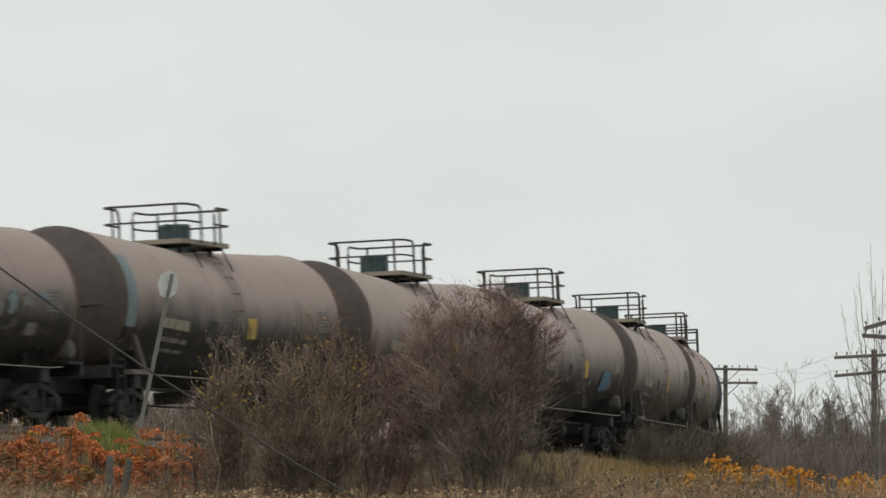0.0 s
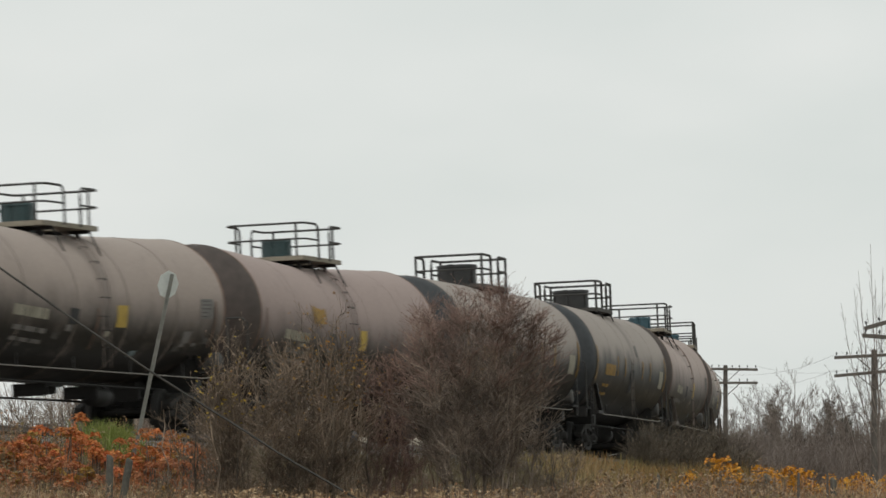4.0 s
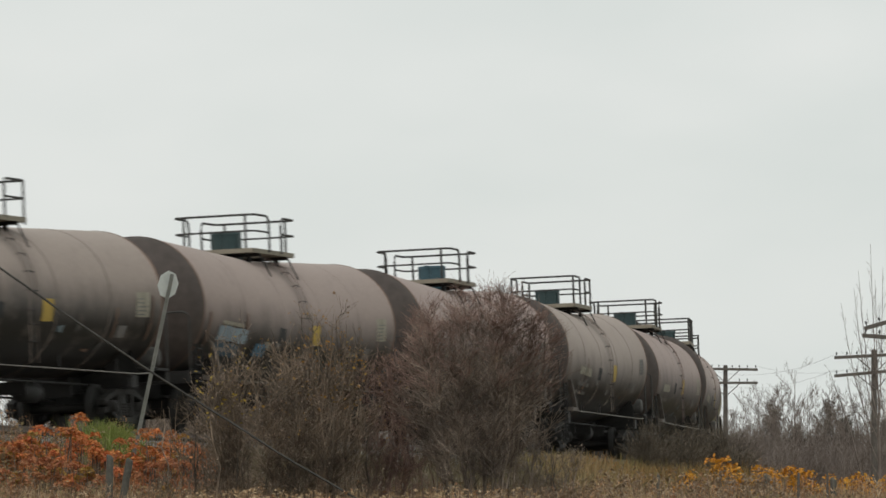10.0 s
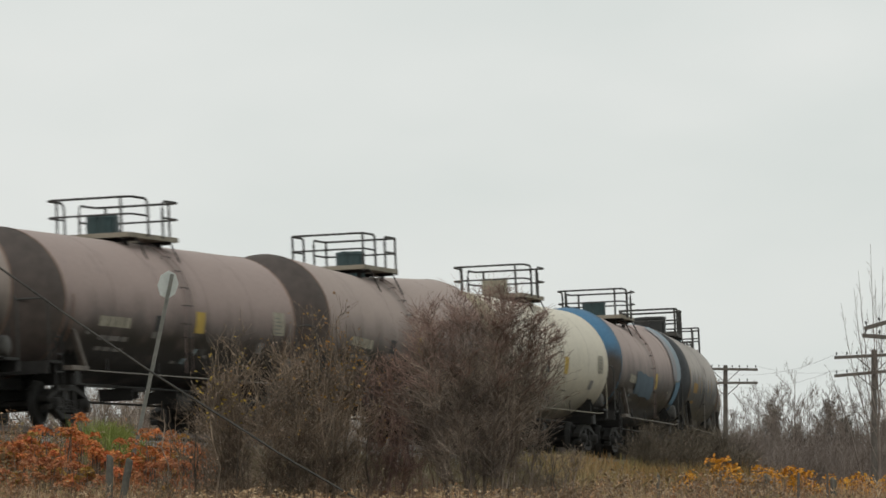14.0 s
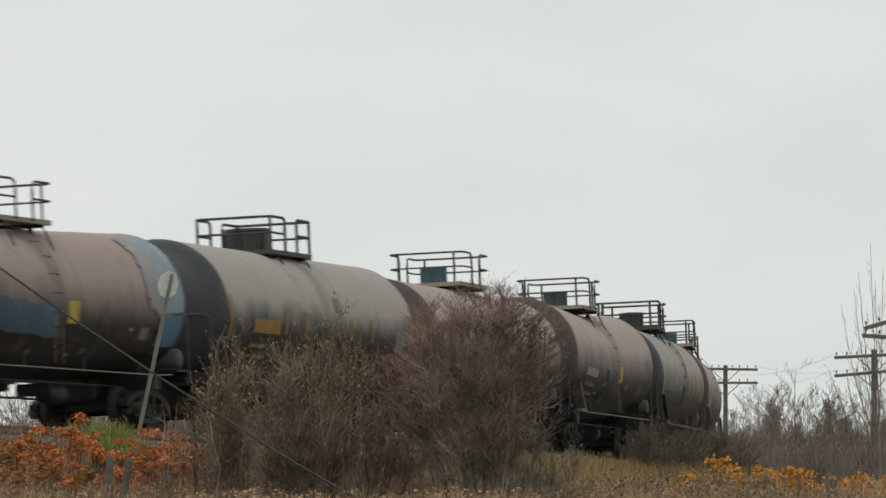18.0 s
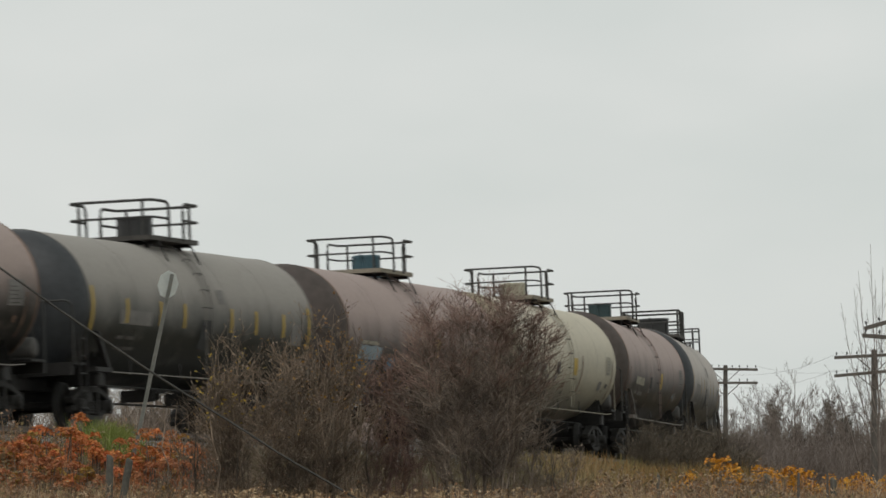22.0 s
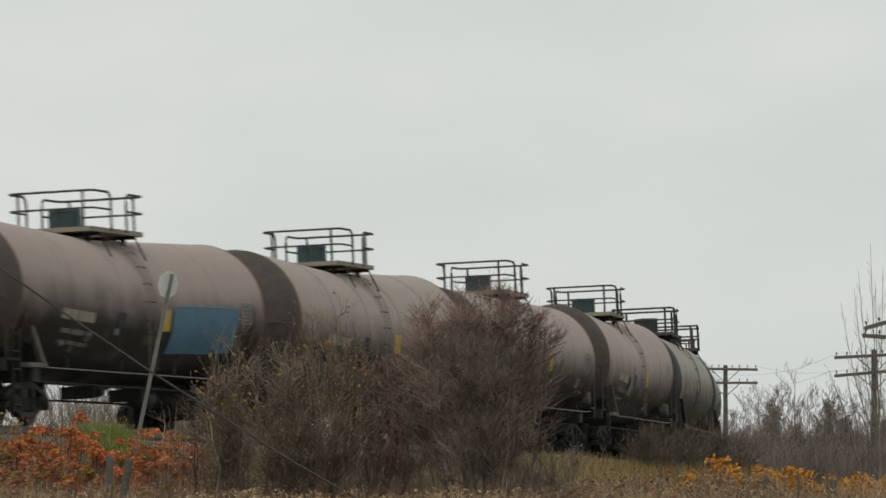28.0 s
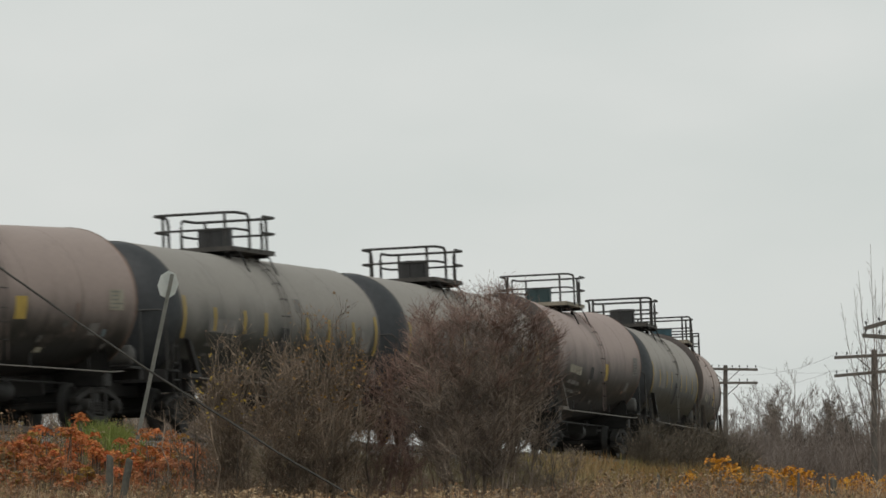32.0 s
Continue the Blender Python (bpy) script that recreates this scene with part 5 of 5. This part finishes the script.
fence_post(5.43, 105.2, 0.95, 0.022, 0.02, "thin dark metal fence stake", "pole_wood")
fence_post(5.89, 105.2, 0.98, 0.018, 0.0, "thin dark metal fence stake", "pole_wood")
fence_post(5.97, 105.0, 0.86, 0.06, 0.0, "short grey wooden fence post in grass")
fence_post(3.25, 105.0, 0.95, 0.030, 0.05, "thin weathered wooden fence stake")


def build_sign():
    root = new("road_sign")
    bx, by = -5.92, 128.0
    bz = ground_z(bx, by)
    root.location = (bx, by, bz)
    tagged(root, "octagonal sign seen from behind on a leaning post", "sign")
    top = Vector((-5.05 - bx, 0, 6.53 - bz))
    low = Vector((-0.06, 0, -0.3))
    d = (top - low).normalized()
    side = Vector((0, 0, 1)).cross(d).cross(d).normalized()
    g = Geo()
    w = Vector((d.z, 0, -d.x))
    sec = [(-0.036, 0.0), (-0.036, -0.03), (-0.016, -0.03), (-0.016, -0.006), (0.016, -0.006), (0.016, -0.03), (0.036, -0.03), (0.036, 0.0)]
    vs = [p + w * a + Vector((0, b, 0)) for p in (low, top) for a, b in sec]
    g.add(vs, [(i, (i + 1) % 8, 8 + (i + 1) % 8, 8 + i) for i in range(8)] + [tuple(range(8, 16))])
    part("post", g.mesh("post", "sign_post"), root)
    c = top - d * 0.21 - w * 0.035
    m = Matrix.Translation(c) @ Matrix.Rotation(math.atan2(d.x, d.z), 4, 'Y') @ Matrix.Rotation(radians(46), 4, 'Z') @ Matrix.Rotation(radians(9), 4, 'Y')
    g = Geo()
    ring = [(0.245 / math.cos(radians(22.5)) * math.cos(radians(22.5 + 45 * k)), 0.245 / math.cos(radians(22.5)) * math.sin(radians(22.5 + 45 * k))) for k in range(8)]
    vs = [Vector((a, y, b)) for y in (0.004, 0.010) for a, b in ring]
    g.add(vs, [tuple(range(8)), tuple(range(15, 7, -1))] + [(i, 8 + i, 8 + (i + 1) % 8, (i + 1) % 8) for i in range(8)])
    part("sign_plate", g.mesh("sign_plate", "sign_back"), root, "bare metal octagonal plate", m)
    for z in (-0.14, 0.14):
        b = Geo().lathe([(-0.045, 0.001), (-0.045, 0.014), (-0.03, 0.014)], 6, "y")
        part("bolt", b.mesh("bolt", "sign_post"), root, m=Matrix.Translation(c + w * 0.035 + d * z))


build_sign()


def build_cable():
    g = Geo()
    pts = []
    for i in range(121):
        t = i / 120
        x = -10.0 + 9.6 * t
        z = 4.18 - 0.6626 * (x + 4.48) + 0.0123 * (x + 4.48) ** 2
        pts.append((x, 100.0, z + 0.022 * noise.noise((x * 1.1, 0, 0)) + 0.01 * noise.noise((x * 4.0, 2, 0))))
    g.tube(pts, 0.018, 6)
    solid("cable", g, "cable", "slack weathered guy cable slanting down into grass", "cable")


build_cable()


# ---- telegraph poles ----
def telegraph_pole(x, y, top, arms, label, half=1.45, yaw=0.0, tilt=0.0):
    root = new("telegraph_pole")
    z0 = ground_z(x, y)
    root.location = (x, y, z0)
    tagged(root, label, "telegraph pole", "telegraph poles by the railway")
    h = top - z0
    part("pole", Geo().tube([(0, 0, -0.3), (0, 0, h * 0.5), (0, 0, h)], 0.135, 10, 0.10).mesh("pole", "pole_wood"), root)
    for k, (drop, dy, tl) in enumerate(arms):
        m = Matrix.Translation((0, -0.16, h - drop)) @ Matrix.Rotation(radians(yaw + dy), 4, 'Z') @ Matrix.Rotation(radians(tilt + tl), 4, 'Y')
        arm = part("crossarm", Geo().box((0, 0, 0), (2 * half, 0.09, 0.115)).mesh("crossarm", "pole_wood"), root, m=m)
        for a in (-1.36, -0.98, -0.62, -0.3, 0.3, 0.62, 0.98, 1.36):
            if (k * 7 + int(a * 10)) % 5 == 0:
                continue
            ins = shared("insulator", "insulator", lambda g: g.tube([(0, 0, 0.05), (0, 0, 0.13)], 0.014, 5).lathe([(0.10, 0.02), (0.12, 0.032), (0.16, 0.030), (0.19, 0.02), (0.20, 0.002)], 8, "z"))
            part("insulator", ins, arm, m=Matrix.Translation((a, 0, 0)))
        for s in (-1, 1):
            part("brace", Geo().tube([(s * 0.62, 0.02, -0.05), (0.0, 0.02, -0.62)], 0.018, 4).mesh("brace", "pole_wood"), arm)
    return root


telegraph_pole(12.76, 310.0, 9.42, [(0.18, 0, 1.0), (0.80, 0, 0.0)], "dark wooden telegraph pole with two crossarms")
telegraph_pole(15.58, 248.0, 8.42, [(0.22, 0, -3.0), (0.83, 0, -5.0)], "dark wooden telegraph pole with two tilted crossarms")
telegraph_pole(13.05, 190.0, 8.3, [(0.50, 0, -16.0), (1.19, 0, 4.0)], "dark wooden telegraph pole with crossed arms")


def build_wires():
    for a, b, drop in (((14.2, 248.0, 7.7), (11.5, 310.0, 8.8), 0.9), ((14.3, 248.0, 8.3), (11.5, 310.0, 9.4), 1.0), ((16.9, 248.0, 8.35), (14.1, 310.0, 9.4), 0.9)):
        pts = []
        for i in range(13):
            t = i / 12
            p = Vector(a).lerp(Vector(b), t)
            p.z -= drop * 4 * t * (1 - t) * 0.6
            pts.append(p)
        solid("telegraph_wire", Geo().tube(pts, 0.004, 4), "cable", "slack telegraph wire between two poles", "wire", "telegraph wires")


build_wires()


# ---- trees behind ----
def bare_tree(x, y, height, seed, label, radius=0.09, kids=(5, 7, 7), spread=0.5, lean=0.0, group="bare trees behind the line", thin=1.0, up=0.35, fine=0.0029):
    rnd = random.Random(seed)
    root = new("bare_tree")
    z = ground_z(x, y)
    root.location = (x, y, z)
    tagged(root, label, "tree", group)
    part("trunk", Geo().tube([(0, 0, -0.1), (lean * 0.3, 0, height * 0.33), (lean * 0.6, 0.05, height * 0.66), (lean, 0, height * 0.97)], radius, 6, radius * 0.15).mesh("trunk", "bark_far"), root)
    g = Geo()
    n = int(18 * thin)
    for k in range(n):
        f = 0.22 + 0.74 * (k + rnd.random()) / n
        b = Vector((lean * f, 0, height * f))
        a = rnd.uniform(0, 6.283)
        w = Vector((math.cos(a), math.sin(a), rnd.uniform(0.6, 1.5)))
        branchy(g, rnd, b, w, height * 0.34 * (1.12 - f * 0.8), radius * 0.35 * (1.15 - f), 2, spread, 3, 0.0, 4, 0.3, kids, up, least=fine)
    part("crown", g.mesh("crown", "bark_far"), root)
    return root


bare_tree(17.95, 350.0, 8.9, 3, "slender bare tree with fine upper twigs", 0.07, (5, 6), 0.5, thin=1.1, fine=0.005)


def shoots(x, y, ways, seed, label):
    """A young tree whose shoots fan out of one short trunk and curve upwards."""
    rnd = random.Random(seed)
    root = new("bare_tree")
    z = ground_z(x, y)
    root.location = (x, y, z)
    tagged(root, label, "tree", "bare trees behind the line")
    part("trunk", Geo().tube([(0, 0, -0.1), (0.02, 0, 1.6), (-0.02, 0, 3.2), (0.02, 0, 4.2)], 0.075, 6, 0.035).mesh("trunk", "bark_far"), root)
    g = Geo()
    for tx, tz, f0 in ways:
        b, t = Vector((0, 0, f0)), Vector((tx, rnd.uniform(-0.6, 0.6), tz))
        mid = b.lerp(t, 0.45) + Vector((tx * 0.16, 0, -0.12))
        pts = [b, b.lerp(mid, 0.5) + Vector((tx * 0.08, 0, 0)), mid, mid.lerp(t, 0.5) + Vector((tx * 0.03, 0, 0.03)), t]
        g.tube(pts, 0.020, 4, 0.005, cap=False)
        for k in range(13):
            f = 0.12 + 0.80 * (k + rnd.random()) / 13
            i = min(3, int(f * 4))
            q = pts[i].lerp(pts[i + 1], f * 4 - i)
            w = (pts[i + 1] - pts[i]).normalized() + Vector((rnd.uniform(-0.6, 0.6), rnd.uniform(-0.6, 0.6), 0.2))
            branchy(g, rnd, q, w, 1.25 * (1.1 - f), 0.007, 1, 0.35, 3, 0.0, 4, 0.4, (4,), 0.35)
    part("crown", g.mesh("crown", "bark_far"), root)


shoots(14.55, 229.0, ((-1.25, 7.4, 2.8), (-0.85, 7.9, 3.2), (-0.66, 8.5, 3.4), (-0.25, 9.4, 4.0), (-0.1, 8.2, 4.0), (0.15, 8.6, 3.6), (-0.75, 5.4, 2.0), (-1.1, 5.0, 1.6)), 5, "tall bare sapling with upright shoots")
shoots(14.95, 226.0, ((-0.35, 7.2, 2.6), (0.1, 8.0, 3.0), (-0.6, 5.2, 2.0)), 7, "bare sapling with upright shoots")
bare_tree(14.62, 233.0, 5.2, 8, "leaning bare sapling at the wood edge", 0.05, (4, 4), 0.4, -1.45, thin=0.8)
rt = random.Random(77)
for k in range(60):
    y = rt.uniform(330, 430)
    u = 0.0405 + 0.026 * (k + rt.random()) / 60
    bare_tree(u * y, y, rt.uniform(5.0, 8.2) * y / 370, 100 + k, "bare grey brown tree of a distant wood", 0.05, (6, 8), 0.6, rt.uniform(-0.4, 0.4), fine=0.006)


def evergreen(x, y, height, half, seed):
    rnd = random.Random(seed)
    root = new("evergreen_tree")
    root.location = (x, y, ground_z(x, y))
    tagged(root, "dull dark evergreen among bare trees", "tree", "evergreens of the distant wood")
    part("trunk", Geo().tube([(0, 0, -0.1), (0, 0, height)], 0.09, 6, 0.02).mesh("trunk", "bark_far"), root)
    g = Geo()
    # whorls of boughs, each a spray of needles
    n = 130
    for k in range(n):
        f = (k + rnd.random()) / n
        reach = half * (1.0 - f) ** 0.8 * rnd.uniform(0.6, 1.15) + 0.12
        a = rnd.uniform(0, 6.283)
        for j in range(34):
            r = reach * rnd.random() ** 0.7
            leaf(g, Vector((math.cos(a) * r + rnd.gauss(0, 0.15), math.sin(a) * r + rnd.gauss(0, 0.15), 0.3 + (height - 0.2) * f - r * 0.1 + rnd.gauss(0, 0.15))), 0.07, rnd)
    tagged(part("crown", g.mesh("crown", "fir"), root), kind="stuff")


for ex, ey, eh, ew, es in ((17.6, 365, 6.0, 1.9, 1), (19.1, 372, 5.2, 1.7, 2), (20.7, 368, 6.3, 2.3, 3), (22.0, 375, 5.6, 1.8, 5), (22.9, 366, 4.6, 1.6, 7), (24.0, 372, 5.4, 2.0, 8), (16.2, 372, 4.4, 1.4, 9)):
    evergreen(ex, ey, eh * 1.14, ew, es)


def far_brush():
    rnd = random.Random(5)
    g = Geo()
    for k in range(260):
        y = rnd.uniform(225, 260)
        x = rnd.uniform(-0.075, -0.02) * y
        for j in range(3):
            branchy(g, rnd, (x + rnd.gauss(0, 0.4), y, ground_z(x, y)), (rnd.uniform(-0.4, 0.4), 0, 1), (rnd.uniform(4.0, 5.6) if x > -0.057 * y else rnd.uniform(2.4, 3.6)), 0.025, 1, 0.7, 3, 0, 5, 0.3, (13,), 0.1, None, 0.25)
    solid("far_brush", g, "bark_dark", "tangled bare brush beyond the track", "brush", kind="stuff")
    g = Geo()
    for k in range(900):
        y = rnd.uniform(340, 440)
        x = rnd.uniform(0.036, 0.068) * y
        for j in range(2):
            branchy(g, rnd, (x + rnd.gauss(0, 0.6), y, ground_z(x, y)), (rnd.uniform(-0.4, 0.4), 0, 1), rnd.uniform(2.8, 5.6) * y / 370, 0.018, 2, 0.75, 3, 0, 5, 0.3, (6, 9), 0.1, None, 0.25, least=0.007)
    solid("far_brush", g, "bark_far", "tangled bare brush before a distant wood", "brush", kind="stuff")


far_brush()


# ---- ties, shared mesh ----
def build_ties():
    tie = Geo().box((0, 0, 0), (0.23, 2.6, 0.18), chamfer=0.01).mesh("tie", "tie")
    bed = new("tie_row")
    tagged(bed, "row of weathered wooden ties under the rails", "railway ties", kind="structure")
    for k in range(280):
        s = -45 + k * 0.56
        p = on_track(s, 0, -0.255)
        a = TH - s / TR
        part("tie", tie, bed, m=Matrix.Translation(p) @ Matrix.Rotation(math.pi / 2 - a, 4, 'Z') @ Matrix.Rotation(radians(-CANT), 4, 'X'))


def build_far_ties():
    """The ties of the rest of the line, out of sight along the curve."""
    g = Geo()
    k = -560.0
    while k < 720:
        if not -45.2 < k < 111.5:
            a = TH - k / TR
            g.box(on_track(k, 0, -0.255), (0.23, 2.6, 0.18), Matrix.Rotation(math.pi / 2 - a, 4, 'Z') @ Matrix.Rotation(radians(-CANT), 4, 'X'))
        k += 0.56
    solid("far_ties", g, "tie", "weathered wooden ties further along the line", "railway ties", kind="stuff")


build_ties()
build_far_ties()


# ---- what moves ----
def place(t, n):
    """Distance along the line of the middle of car n."""
    late = 0.613 * smooth(16.5, 17.0, t)
    return S6 + n * CAR + SLACK.get(n, 0.1) - SPEED * (t - 6) + late


def car_pose(s):
    a, b = on_track(s - PIVOT), on_track(s + PIVOT)
    c, d = (a + b) / 2, (b - a).normalized()
    m = Matrix(((d.x, -d.y, 0, c.x), (d.y, d.x, 0, c.y), (0, 0, 1, RAIL), (0, 0, 0, 1)))
    return m @ Matrix.Rotation(radians(-CANT), 4, 'X')


def motions():
    times = [float(k) for k in range(17)] + [16.5, 16.75] + [float(k) for k in range(17, 33)]
    for n, car, sets in CARS:
        walk(car, [(t, car_pose(place(t, n))) for t in times])
        # the wheels turn while the car rolls along the near stretch of the line
        t0 = 6 + (place(6.0, n) - 42) / SPEED
        ks = [k for k in range(961) if t0 <= k / 30 <= t0 + 4.4]
        if len(ks) < 2:
            continue
        for ob, dx in sets:
            rows = [(k / 30, Matrix.Translation((dx, 0, WHEEL_R)) @ Matrix.Rotation(-(k / 30 - t0) * SPEED / WHEEL_R, 4, 'Y')) for k in ks]
            if ks[0] > 0:
                rows.insert(0, (0.0, rows[0][1]))
            if ks[-1] < 960:
                rows.append((32.0, rows[-1][1]))
            walk(ob, rows)


motions()
